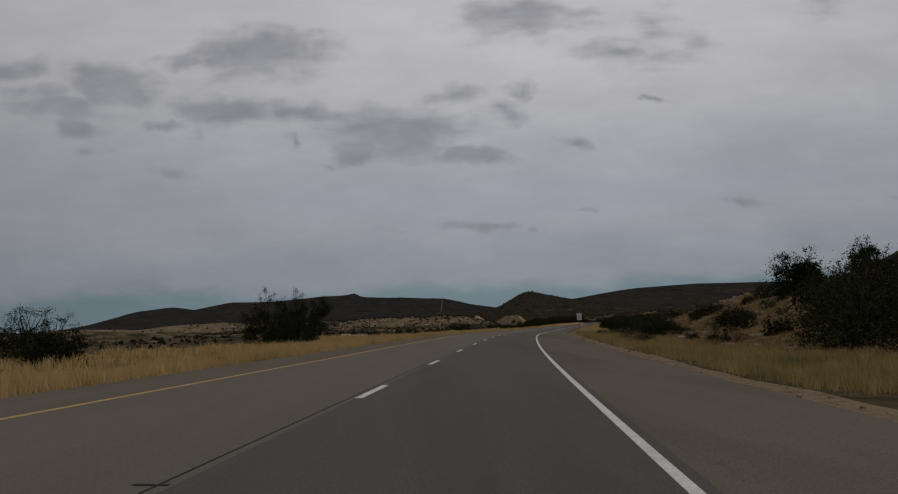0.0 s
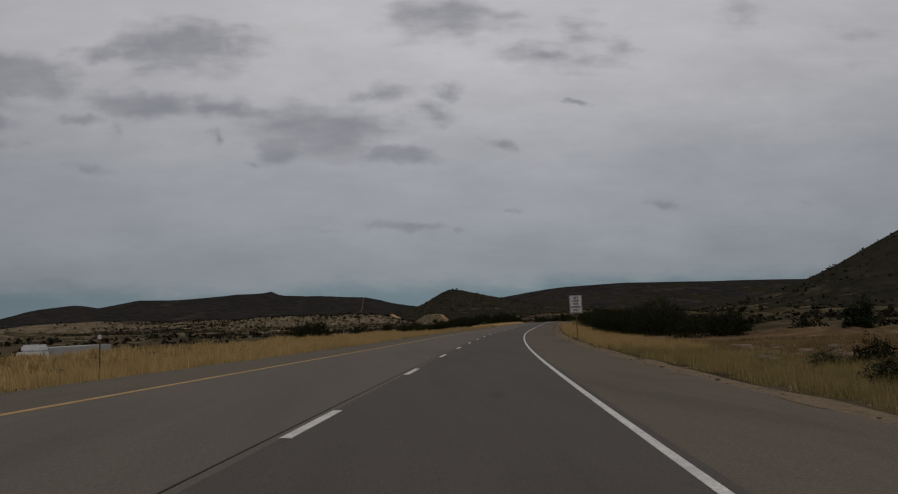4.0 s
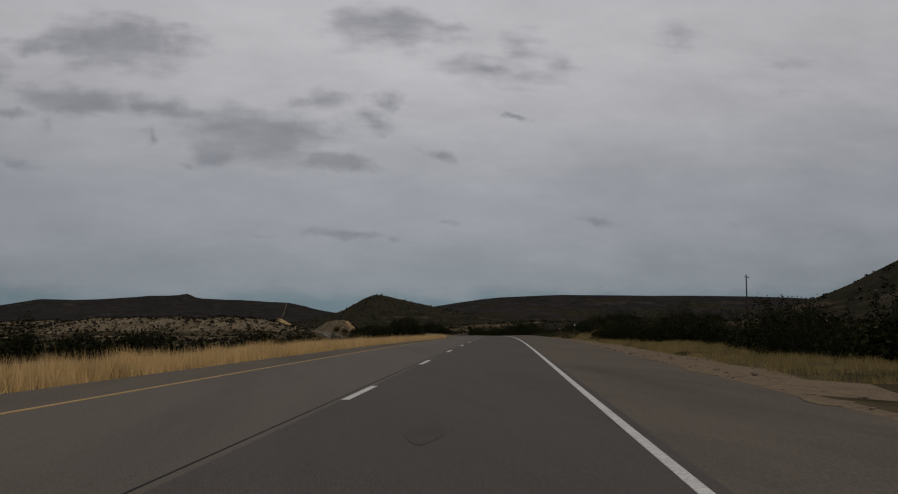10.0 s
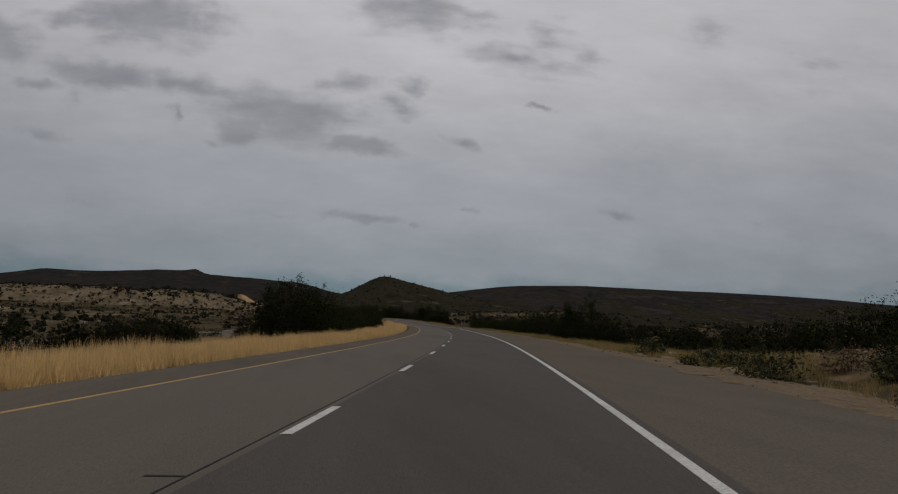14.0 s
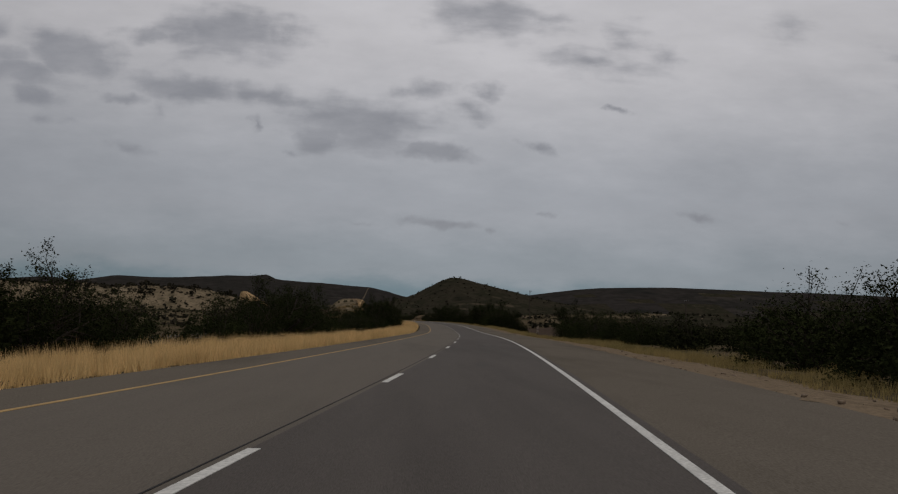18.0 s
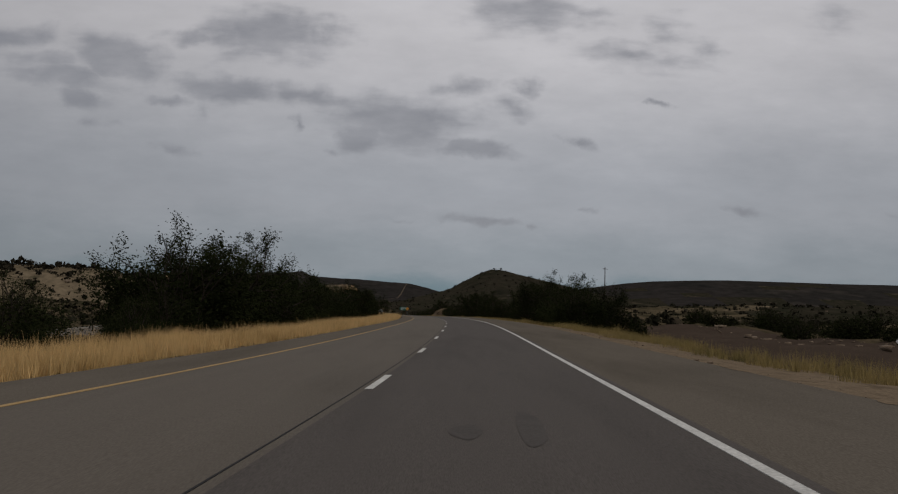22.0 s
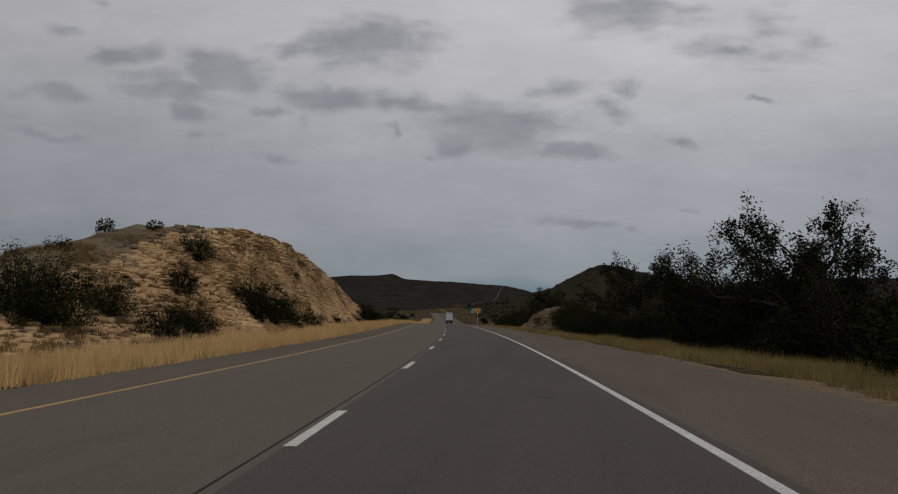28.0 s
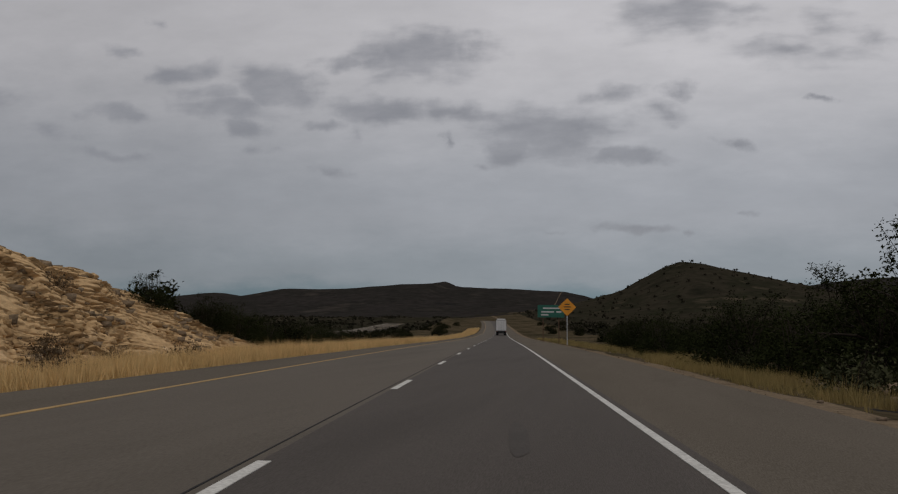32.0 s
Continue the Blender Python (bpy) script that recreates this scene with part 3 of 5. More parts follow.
for k in range(60):
    s1, a = rng.uniform(0, 1060), rng.normal(-1.9, 0.35)
    w = np.linspace(0, 2 * math.pi, 25)[:-1]
    long, wide = rng.uniform(0.3, 1.6), rng.uniform(0.06, 0.22)
    bm = bmesh.new()
    bm.faces.new([bm.verts.new(road_point(s1 + long * math.sin(q) * (1 + 0.12 * math.sin(3 * q + k)), a + wide * math.cos(q) * (1 + 0.15 * math.sin(2 * q + k)), 0.004)) for q in w])
    me = bpy.data.meshes.new("oil_stain")
    bm.to_mesh(me)
    bm.free()
    me.materials.append(OIL)
    new("oil_stain", me).parent = road
for k in range(150):
    s1 = rng.uniform(-10, 1120)
    w = np.linspace(0, 2 * math.pi, 9)[:-1]
    long, wide = rng.uniform(0.4, 2.2), rng.uniform(0.12, 0.4)
    bm = bmesh.new()
    bm.faces.new([bm.verts.new(road_point(s1 + long * math.sin(q) * rng.uniform(0.6, 1.1), RIGHT_EDGE - 0.05 + wide * math.cos(q) * rng.uniform(0.4, 1.2), 0.006)) for q in w])
    me = bpy.data.meshes.new("gravel_patch")
    bm.to_mesh(me)
    bm.free()
    me.materials.append(GRAVEL)
    new("gravel_patch", me).parent = road


# the other carriageway
def other_lat(s):
    return 48 - 11 * smoothstep(300, 480, s) + 8 * smoothstep(1020, 1200, s) + 6 * smoothstep(1150, 1500, s)


def other_road():
    s = RS[RS < 1500][::4]
    cols = []
    for a in (-5.2, 0, 5.2):
        p = road_point(s, other_lat(s) + a)
        p[:, 2] = ground_height(p[:, 0], p[:, 1])
        cols.append(p)
    z = np.max([c[:, 2] for c in cols], axis=0) + 0.25
    z = _smooth(z, 5)
    for c in cols:
        c[:, 2] = z
    lo = [c + (0, 0, -0.8) for c in (cols[0], cols[-1])]
    v = np.stack([lo[0], *cols, lo[1]], 1)
    n, m = v.shape[:2]
    i = np.arange(n * m).reshape(n, m)
    f = np.stack([i[:-1, :-1], i[1:, :-1], i[1:, 1:], i[:-1, 1:]], -1).reshape(-1, 4)
    me = bpy.data.meshes.new("opposite_road")
    me.from_pydata(v.reshape(-1, 3).tolist(), [], f.tolist())
    me.materials.append(SHOULDER)
    other = tagged(new("opposite_road", me), "pale opposite carriageway beyond the grassy median", "road", kind="structure")

    def strip(name, a, b, ss, mat):
        rows = []
        for o in (a, b):
            p = road_point(ss, other_lat(ss) + o)
            p[:, 2] = np.interp(ss, s, z) + 0.012
            rows.append(p)
        v = np.stack(rows, 1)
        i = np.arange(2 * len(ss)).reshape(-1, 2)
        f = np.stack([i[:-1, 0], i[1:, 0], i[1:, 1], i[:-1, 1]], -1)
        me = bpy.data.meshes.new(name)
        me.from_pydata(v.reshape(-1, 3).tolist(), [], f.tolist())
        me.materials.append(mat)
        new(name, me).parent = other

    strip("edge_line", 3.7, 3.82, s, LINE_WHITE)
    strip("edge_line", -3.82, -3.7, s, LINE_YELLOW)
    for k in range(-8, 120):
        strip("lane_dash", -0.06, 0.06, 5 + 12.19 * k + np.linspace(0, 3.05, 3), LINE_WHITE)
    return other, s, z


far_side, OTHER_S, OTHER_Z = other_road()


# ---- helpers for things ----
def mesh_of(name, v, f, mat, smooth=False):
    me = bpy.data.meshes.new(name)
    v, f = np.asarray(v, np.float32), np.asarray(f, np.int32)
    k = f.shape[1]
    me.vertices.add(len(v))
    me.vertices.foreach_set("co", v.ravel())
    me.loops.add(f.size)
    me.loops.foreach_set("vertex_index", f.ravel())
    me.polygons.add(len(f))
    me.polygons.foreach_set("loop_start", np.arange(0, f.size, k, dtype=np.int32))
    if smooth:
        me.polygons.foreach_set("use_smooth", np.ones(len(f), bool))
    me.update(calc_edges=True)
    me.validate()
    me.materials.append(mat)
    return me


def part(name, bm, mat, parent=None, label="", at=None):
    if isinstance(bm, bpy.types.Mesh):
        me = bm
    else:
        me = bpy.data.meshes.new(name)
        bm.to_mesh(me)
        bm.free()
        me.materials.append(mat)
    ob = new(name, me)
    if at is not None:
        ob.matrix_world = at
    ob.parent = parent
    if label:
        ob["label"] = label
    return ob


def box(sx, sy, sz, at=(0, 0, 0), bevel=0.0, bm=None):
    made = bm is None
    bm = bm or bmesh.new()
    r = bmesh.ops.create_cube(bm, size=1)
    bmesh.ops.scale(bm, vec=(sx, sy, sz), verts=r["verts"])
    bmesh.ops.translate(bm, vec=at, verts=r["verts"])
    if bevel and made:
        bmesh.ops.bevel(bm, geom=bm.edges[:], offset=bevel, segments=2, affect="EDGES")
    return bm


def tube(points, radii, sides=6):
    """Vertices and quads of a tapered tube."""
    p = np.asarray(points, float)
    v, f = [], []
    for k, (q, r) in enumerate(zip(p, radii)):
        t = p[min(k + 1, len(p) - 1)] - p[max(k - 1, 0)]
        t = t / (np.linalg.norm(t) + 1e-9)
        a = np.cross(t, (0.3, 0.9, 0.2))
        a /= np.linalg.norm(a) + 1e-9
        b = np.cross(t, a)
        for j in range(sides):
            w = 2 * math.pi * j / sides
            v.append(q + r * (a * math.cos(w) + b * math.sin(w)))
        if k:
            for j in range(sides):
                o, n = (k - 1) * sides, (j + 1) % sides
                f.append((o + j, o + n, o + sides + n, o + sides + j))
    return v, f


def merge(pieces):
    v, f, n = [], [], 0
    for a, b in pieces:
        v.append(np.asarray(a, float).reshape(-1, 3))
        f.append(np.asarray(b, int) + n)
        n += len(v[-1])
    return np.concatenate(v), np.concatenate(f)


def leaf_clumps(centres, size, r):
    """A ragged four-sided patch of leaves at each centre, each with its own size."""
    n = len(centres)
    d = r.normal(size=(n, 3))
    d /= np.linalg.norm(d, axis=1, keepdims=True)
    e = np.cross(d, r.normal(size=(n, 3)))
    e /= np.linalg.norm(e, axis=1, keepdims=True)
    w = np.arange(4) * math.pi / 2
    k = r.uniform(0.45, 1.4, (n, 4)) * size[:, None]
    v = centres[:, None] + d[:, None] * (np.cos(w) * k)[..., None] + e[:, None] * (np.sin(w) * k)[..., None]
    return v.reshape(-1, 3), np.arange(4 * n).reshape(n, 4)


def leaf_cards(centres, size, r, flat=0.5):
    """One small leaf at each centre."""
    n = len(centres)
    d = r.normal(size=(n, 3))
    d[:, 2] *= flat
    d /= np.linalg.norm(d, axis=1, keepdims=True)
    e = np.cross(d, r.normal(size=(n, 3)))
    e /= np.linalg.norm(e, axis=1, keepdims=True)
    s = size * r.uniform(0.6, 1.4, (n, 1))
    a, b = d * s, e * s * 0.62
    v = np.stack([centres - a - b, centres + b * 1.2, centres + a], 1).reshape(-1, 3)
    return v, np.arange(3 * n).reshape(n, 3)


# ---- shrubs and trees ----
def shrub(name, seed, height, width, leaves, mat, leaf=0.085, airy=0.3, trunk=0.0, label="", category="shrub"):
    """Stems from one base, each ending in clumps of leaves; airy: share of the crown left open towards the top."""
    r = np.random.RandomState(seed)
    base = new(name)
    n_cl = int(60 + 24 * width)
    c = []
    while len(c) < n_cl:
        q = r.uniform(-1, 1, 3) * (width / 2, width / 2, 0.5) + (0, 0, 0.5)
        rad = math.hypot(q[0], q[1]) / (width / 2)
        lump = 0.84 + 0.13 * math.sin(3 * math.atan2(q[1], q[0]) + seed) + 0.06 * math.sin(7 * math.atan2(q[1], q[0]) + 9 * rad) + r.uniform(-0.12, 0.05)
        top = lump * (1 - 0.5 * rad ** 2.4)
        low = trunk + (0.14 if trunk else 0.0) * rad
        if rad < 1 and low < q[2] < top:
            if q[2] > 0.62 and r.rand() < airy:
                continue
            c.append((q[0], q[1], q[2] * height))
    c = np.array(c)
    pieces = []
    lean = r.uniform(-0.1, 0.1, 2) * height
    fork = np.array([lean[0], lean[1], max(trunk, 0.03) * height * 0.9])
    if trunk:
        pieces.append(tube([(0, 0, -0.3), fork * 0.5 + r.uniform(-0.05, 0.05, 3), fork], [0.045 * height * 0.8, 0.035 * height * 0.8, 0.028 * height * 0.8], 7))
    for k in [k for k in range(n_cl) if c[k, 2] > 0.6 * height or k < 8]:
        a = fork if trunk else np.array([*r.uniform(-0.12, 0.12, 2) * width, -0.2])
        mid = a * 0.45 + c[k] * 0.55 + (0, 0, 0.10 * height) + r.uniform(-0.05, 0.05, 3) * height
        w = 0.011 * height if trunk else 0.008 * height
        pieces.append(tube([a, mid, c[k], c[k] + (c[k] - mid) * 0.10], [w * 1.3, w * 0.8, w * 0.4, w * 0.15], 4))
    part("branchwork", mesh_of("branchwork", *merge(pieces), BARK, True), None, base)
    per = leaves // n_cl
    wide = np.repeat(0.058 + 0.05 * (1 - c[:, 2:3] / height), per, 0) * (width * 0.6 + 1.0)
    k = n_cl * per
    inner = (np.arange(k) % 5 < 2)[:, None]
    pts = np.repeat(c, per, 0) + r.normal(size=(k, 3)) * wide * np.where(inner, 0.55, 1.0) * (1, 1, 0.7)
    pts[:, 2] = np.maximum(pts[:, 2], 0.04 + trunk * height * 0.7)
    a, bq = leaf_cards(pts[~inner[:, 0] | (pts[:, 2] >= 0.64 * height)], leaf * 1.0, r), leaf_cards(pts[inner[:, 0] & (pts[:, 2] < 0.64 * height)] * (0.92, 0.92, 0.95), leaf * 1.7, r)
    crown = merge([a, bq])
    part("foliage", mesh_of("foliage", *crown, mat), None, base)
    return tagged(base, label, category)


def mesquite_tree(seed, height, width, bole=0.08):
    """Several arching limbs from one low fork, forked again twice, with small leaves along the twigs."""
    r = np.random.RandomState(seed)
    base = new("mesquite_tree")
    twigs = []

    def grow(wood, a, d, length, w, level):
        d = d / np.linalg.norm(d)
        bend = np.array((*r.normal(size=2) * 0.25, r.uniform(-0.25, 0.15)))
        pts = [a + d * length * q + bend * length * q * q * 0.6 for q in (0, 0.35, 0.7, 1.0)]
        wood.append(tube(pts, [w, w * 0.8, w * 0.6, w * 0.35], 6 if level == 0 else 4 if level == 1 else 3))
        if level == 2:
            twigs.append((pts[1], pts[3]))
            return
        out = pts[3] - pts[1]
        out = out / np.linalg.norm(out)
        for q in np.linspace(0.35, 1.0, 6 if level == 0 else 5):
            k = min(int(q * 3), 2)
            p = pts[k] + (pts[k + 1] - pts[k]) * (q * 3 - k)
            side = r.normal(size=3)
            side -= out * side.dot(out)
            side /= np.linalg.norm(side)
            grow(wood, p, out * 0.7 + side * 0.75 + (0, 0, 0.12), length * (0.50 if level == 0 else 0.62) * r.uniform(0.7, 1.2), w * 0.45, level + 1)

    stock = [tube([(1.2 * bole, 0, -0.3), (0.7 * bole, 0.05, 0.45 * bole * height), (0, 0, (bole + 0.02) * height)], [0.17, 0.13, 0.12], 8)]
    limbs = []
    for k in range(8):
        a = k * 2.4 + r.uniform(-0.4, 0.4)
        up = (0.3, 0.5, 0.8, 1.15)[k % 4] * r.uniform(0.8, 1.2)
        d = np.array((math.cos(a), math.sin(a), up))
        reach = 1 / math.hypot(1 / (width * 0.36), up / (height * 0.62)) * math.hypot(1, up) if up else width * 0.36
        limbs.append([])
        grow(limbs[-1], np.array((0, 0, bole * height)), d, reach * (1 - 0.7 * (bole - 0.08)), 0.085, 0)
    limbs = [merge(w) for w in limbs]
    grown = height / max(v[:, 2].max() for v, f in limbs)
    v, f = merge(stock)
    part("trunk", mesh_of("trunk", v * (1, 1, grown), f, BARK, True), None, base)
    for v, f in limbs:
        part("limb", mesh_of("limb", v * (1, 1, grown), f, BARK, True), None, base, "dark twisting limb")
    leaf_at = []
    for a, c in twigs:
        if r.rand() < 0.12:
            continue
        n = 80
        q = r.uniform(0.1, 1.15, (n, 1))
        leaf_at.append(a + (c - a) * q + r.normal(size=(n, 3)) * (0.15, 0.15, 0.12))
    pts = np.concatenate(leaf_at) * (1, 1, grown)
    pts = pts[pts[:, 2] > 0.1]
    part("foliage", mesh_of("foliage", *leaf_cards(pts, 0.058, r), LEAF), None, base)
    return tagged(base, "mesquite tree with open crown and dark bare limbs", "tree")


def put(ob, s, lat, size=1.0, turn=0.0, sink=0.05, z=None):
    p = road_point(s, lat)
    zz = float(ground_height(p[0], p[1])) if z is None else z
    m = Matrix.LocRotScale((p[0], p[1], zz - sink), Euler((0, 0, turn)), Vector((1, 1, 1)))
    o = copy_thing(ob, m)
    o.scale = (size, size, size)
    return o


MESQUITE_TEXT = "dark green mesquite bush with thin airy top branches"


def bushes(fill):
    """One set of plants to copy from; fill: how many leaves each carries, against those seen from close by."""
    k1, k2 = fill, fill ** -0.45
    return {
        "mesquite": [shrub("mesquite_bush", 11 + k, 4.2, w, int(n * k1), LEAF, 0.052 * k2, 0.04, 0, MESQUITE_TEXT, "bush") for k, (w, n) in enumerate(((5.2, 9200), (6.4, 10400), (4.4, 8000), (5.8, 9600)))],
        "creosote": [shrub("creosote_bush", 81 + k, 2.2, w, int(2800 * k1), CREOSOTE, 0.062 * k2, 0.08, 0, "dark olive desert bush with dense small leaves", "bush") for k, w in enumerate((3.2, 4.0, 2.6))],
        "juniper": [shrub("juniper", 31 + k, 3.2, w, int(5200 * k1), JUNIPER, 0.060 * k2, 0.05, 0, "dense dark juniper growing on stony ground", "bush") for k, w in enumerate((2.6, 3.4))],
        "sage": [shrub("sagebrush", 41 + k, 1.1, w, int(1200 * k1), SAGE, 0.040 * k2, 0.1, 0, "low grey-green desert shrub on dry ground", "bush") for k, w in enumerate((1.5, 2.1, 1.3))],
        "dry": [shrub("dry_shrub", 51 + k, 1.2, 1.7, int(900 * k1), DRY_BRUSH, 0.040 * k2, 0.3, 0, "low dry brown shrub on stony ground", "bush") for k in range(2)],
    }


kinds = bushes(1.0)
kinds["tree"] = [mesquite_tree(61 + k, 5.6, w) for k, w in enumerate((7.6, 6.4, 7.0))]
kinds["lone_tree"] = [mesquite_tree(71, 5.6, 7.4, 0.3)]
back_rows = bushes(0.28)
REACH = {"creosote": 2.2, "mesquite": 4.2, "juniper": 3.2, "sage": 1.1, "dry": 1.2, "tree": 5.6, "lone_tree": 5.6}
vr = random.Random(5)


THICKET = collections.defaultdict(list)


def plant(kind, s, lat, height, crowd=False):
    height *= 1.1
    if abs(lat - other_lat(s)) < 7.5:
        return None
    if crowd and abs(lat) > 17.5:
        ob, p = vr.choice(back_rows[kind]), road_point(s, lat)
        k, a = height / REACH[kind], vr.uniform(0, 6.28)
        turn = np.array(((math.cos(a), -math.sin(a), 0), (math.sin(a), math.cos(a), 0), (0, 0, 1))) * k
        p[2] = float(ground_height(p[0], p[1])) - 0.06 * height
        THICKET[kind].append((ob, turn, p))
        return None
    return put(vr.choice(kinds[kind]), s, lat, height / REACH[kind], vr.uniform(0, 6.28), 0.06 * height)


# single plants that stand out: kind, station, lat, height
for kind, s, lat, h in [
    ("mesquite", 239, 22, 3.1), ("mesquite", 245, 26, 3.1), ("creosote", 235, 22, 1.8), ("tree", 868, 13.5, 4.9), ("tree", 880, 13.2, 4.9), ("mesquite", 232, -17.5, 4.0), ("mesquite", 238, -20, 4.2), ("mesquite", 244, -18, 3.9), ("mesquite", 226, -18, 4.0), ("mesquite", 252, -19, 3.8), ("mesquite", 220, -16.5, 3.7), ("mesquite", 262, -20, 3.6), ("mesquite", 806, -15.2, 5.7), ("mesquite", 812, -15.8, 5.5), ("mesquite", 828, -15, 5.0), ("mesquite", 838, -15.5, 5.0), ("juniper", 459, -15, 2.3), ("juniper", 464, -15.8, 2.1), ("mesquite", 472, -15, 2.1), ("mesquite", 451, -15.6, 2.1), ("tree", 83, 18.0, 5.0), ("tree", 88, 22.0, 5.4), ("mesquite", 86, 20, 2.8), ("mesquite", 41, 18.5, 2.6), ("mesquite", 45, 22, 3.0), ("mesquite", 132, 34, 3.4), ("mesquite", 150, 42, 3.2), ("mesquite", 170, 47, 3.2),
    ("juniper", 86, -27, 4.4), ("juniper", 91, -29, 3.0), ("mesquite", 48, -19.5, 4.2), ("mesquite", 53, -21.5, 4.2), ("juniper", 80, -31, 3.0), ("mesquite", 112, -22, 2.0), ("mesquite", 122, -19, 1.8), ("mesquite", 60, -26, 3.2), ("mesquite", 52, -22, 3.6), ("juniper", 215, -34, 3.4),
    ("mesquite", 546, 14.5, 4.6), ("mesquite", 537, 16, 4.6), ("mesquite", 553, 14, 3.8), ("tree", 541, 14, 5.3), ("tree", 533, 15, 5.5), ("mesquite", 530, 15, 4.6),
    ("tree", 599, 12.5, 3.7), ("mesquite", 603, 13.5, 3.4), ("mesquite", 596, 14, 3.6), ("mesquite", 607, 16, 3.0), ("mesquite", 613, 15, 2.8), ("mesquite", 591, 13, 3.8), ("mesquite", 598, -14.5, 4.2), ("mesquite", 417, -15, 3.0), ("mesquite", 424, -16.5, 3.2), ("mesquite", 427, -16.5, 2.6), ("mesquite", 410, -16, 2.8),
    ("tree", 640, 13.5, 4.7), ("tree", 649, 14, 4.5), ("mesquite", 1058, -14, 3.2), ("mesquite", 1063, -15.5, 3.0),
    ("mesquite", 744, 14, 5.2), ("mesquite", 749, 13.4, 5.0), ("mesquite", 755, 13.2, 4.8), ("mesquite", 761, 13.2, 4.6), ("mesquite", 767, 13.6, 4.2), ("mesquite", 534, 14.6, 5.4), ("mesquite", 541, 14.2, 5.2), ("mesquite", 526, 14.8, 5.2), ("mesquite", 794, -14.2, 5.4), ("mesquite", 800, -14.6, 5.2),
    ("tree", 549, -15, 5.2), ("mesquite", 545, -17, 3.6), ("mesquite", 556, -16, 3.6), ("mesquite", 540, -15, 3.2),
    ("tree", 575, -15, 4.6), ("mesquite", 573, -17, 3.8), ("mesquite", 609, -15.5, 4.2), ("tree", 606, -18, 4.4),
    ("mesquite", 684, -14, 4.2), ("tree", 689, -15, 5.0), ("mesquite", 680, -17, 3.6),
    ("tree", 757, 12.5, 6.0), ("tree", 752, 13.5, 6.2), ("tree", 747, 15, 6.4), ("tree", 771, 13.4, 5.2), ("mesquite", 750, 14, 4.2), ("mesquite", 762, 13, 3.8), ("mesquite", 752, 18, 3.6),
    ("mesquite", 790, -13.5, 5.0), ("mesquite", 796, -15, 5.4), ("mesquite", 802, -14, 5.0), ("tree", 792, -14.8, 6.0), ("mesquite", 293, 18, 2.4),
    ("tree", 832, -14.5, 6.8), ("tree", 821, -14.3, 7.4), ("tree", 826, -17, 7.6), ("tree", 843, -16, 6.2), ("mesquite", 836, -13, 4.0),
    ("tree", 822, 12.8, 5.4), ("tree", 832, 13.4, 4.8), ("tree", 850, 13.2, 4.9), ("tree", 812, 13.6, 5.0), ("tree", 897, 12.5, 6.2), ("mesquite", 921, 16, 3.2), ("mesquite", 906, 15.5, 3.4), ("mesquite", 918, 24, 3.6), ("mesquite", 928, 28, 3.4), ("mesquite", 947, 12.9, 3.2), ("mesquite", 951, 12.6, 2.6), ("mesquite", 926, 12.4, 2.2), ("mesquite", 931, 12.6, 1.9), ("creosote", 956, 12, 1.6), ("creosote", 963, 11.9, 1.5), ("creosote", 985, 11.8, 1.1), ("creosote", 1014, 12, 1.0), ("mesquite", 1027, 12.2, 2.6), ("sage", 972, 14.5, 1.0), ("sage", 979, 15.2, 0.9),
    ("lone_tree", 927, -16.3, 6.9), ("tree", 936, -16.5, 7.0), ("tree", 937, -16.5, 5.6), ("lone_tree", 965, -17, 7.0), ("mesquite", 971, -13.2, 2.6), ("mesquite", 966, -13.6, 2.6),
    ("mesquite", 976, -12.6, 2.5), ("lone_tree", 1015, -14.5, 4.0), ("tree", 1048, -16.5, 4.4), ("mesquite", 1029, 11.9, 3.3), ("tree", 1036, -14.4, 5.0), ("mesquite", 1040, -13.2, 2.6),
    ("mesquite", 1024, -11.4, 2.3), ("mesquite", 1029, -11.8, 2.6), ("mesquite", 1035, -12.2, 2.9), ("mesquite", 1043, -12.4, 2.8), ("mesquite", 1062, 15, 1.9), ("mesquite", 1090, 15, 2.2), ("mesquite", 1105, -22, 3.6),
]:
    plant(kind, s, lat, h)

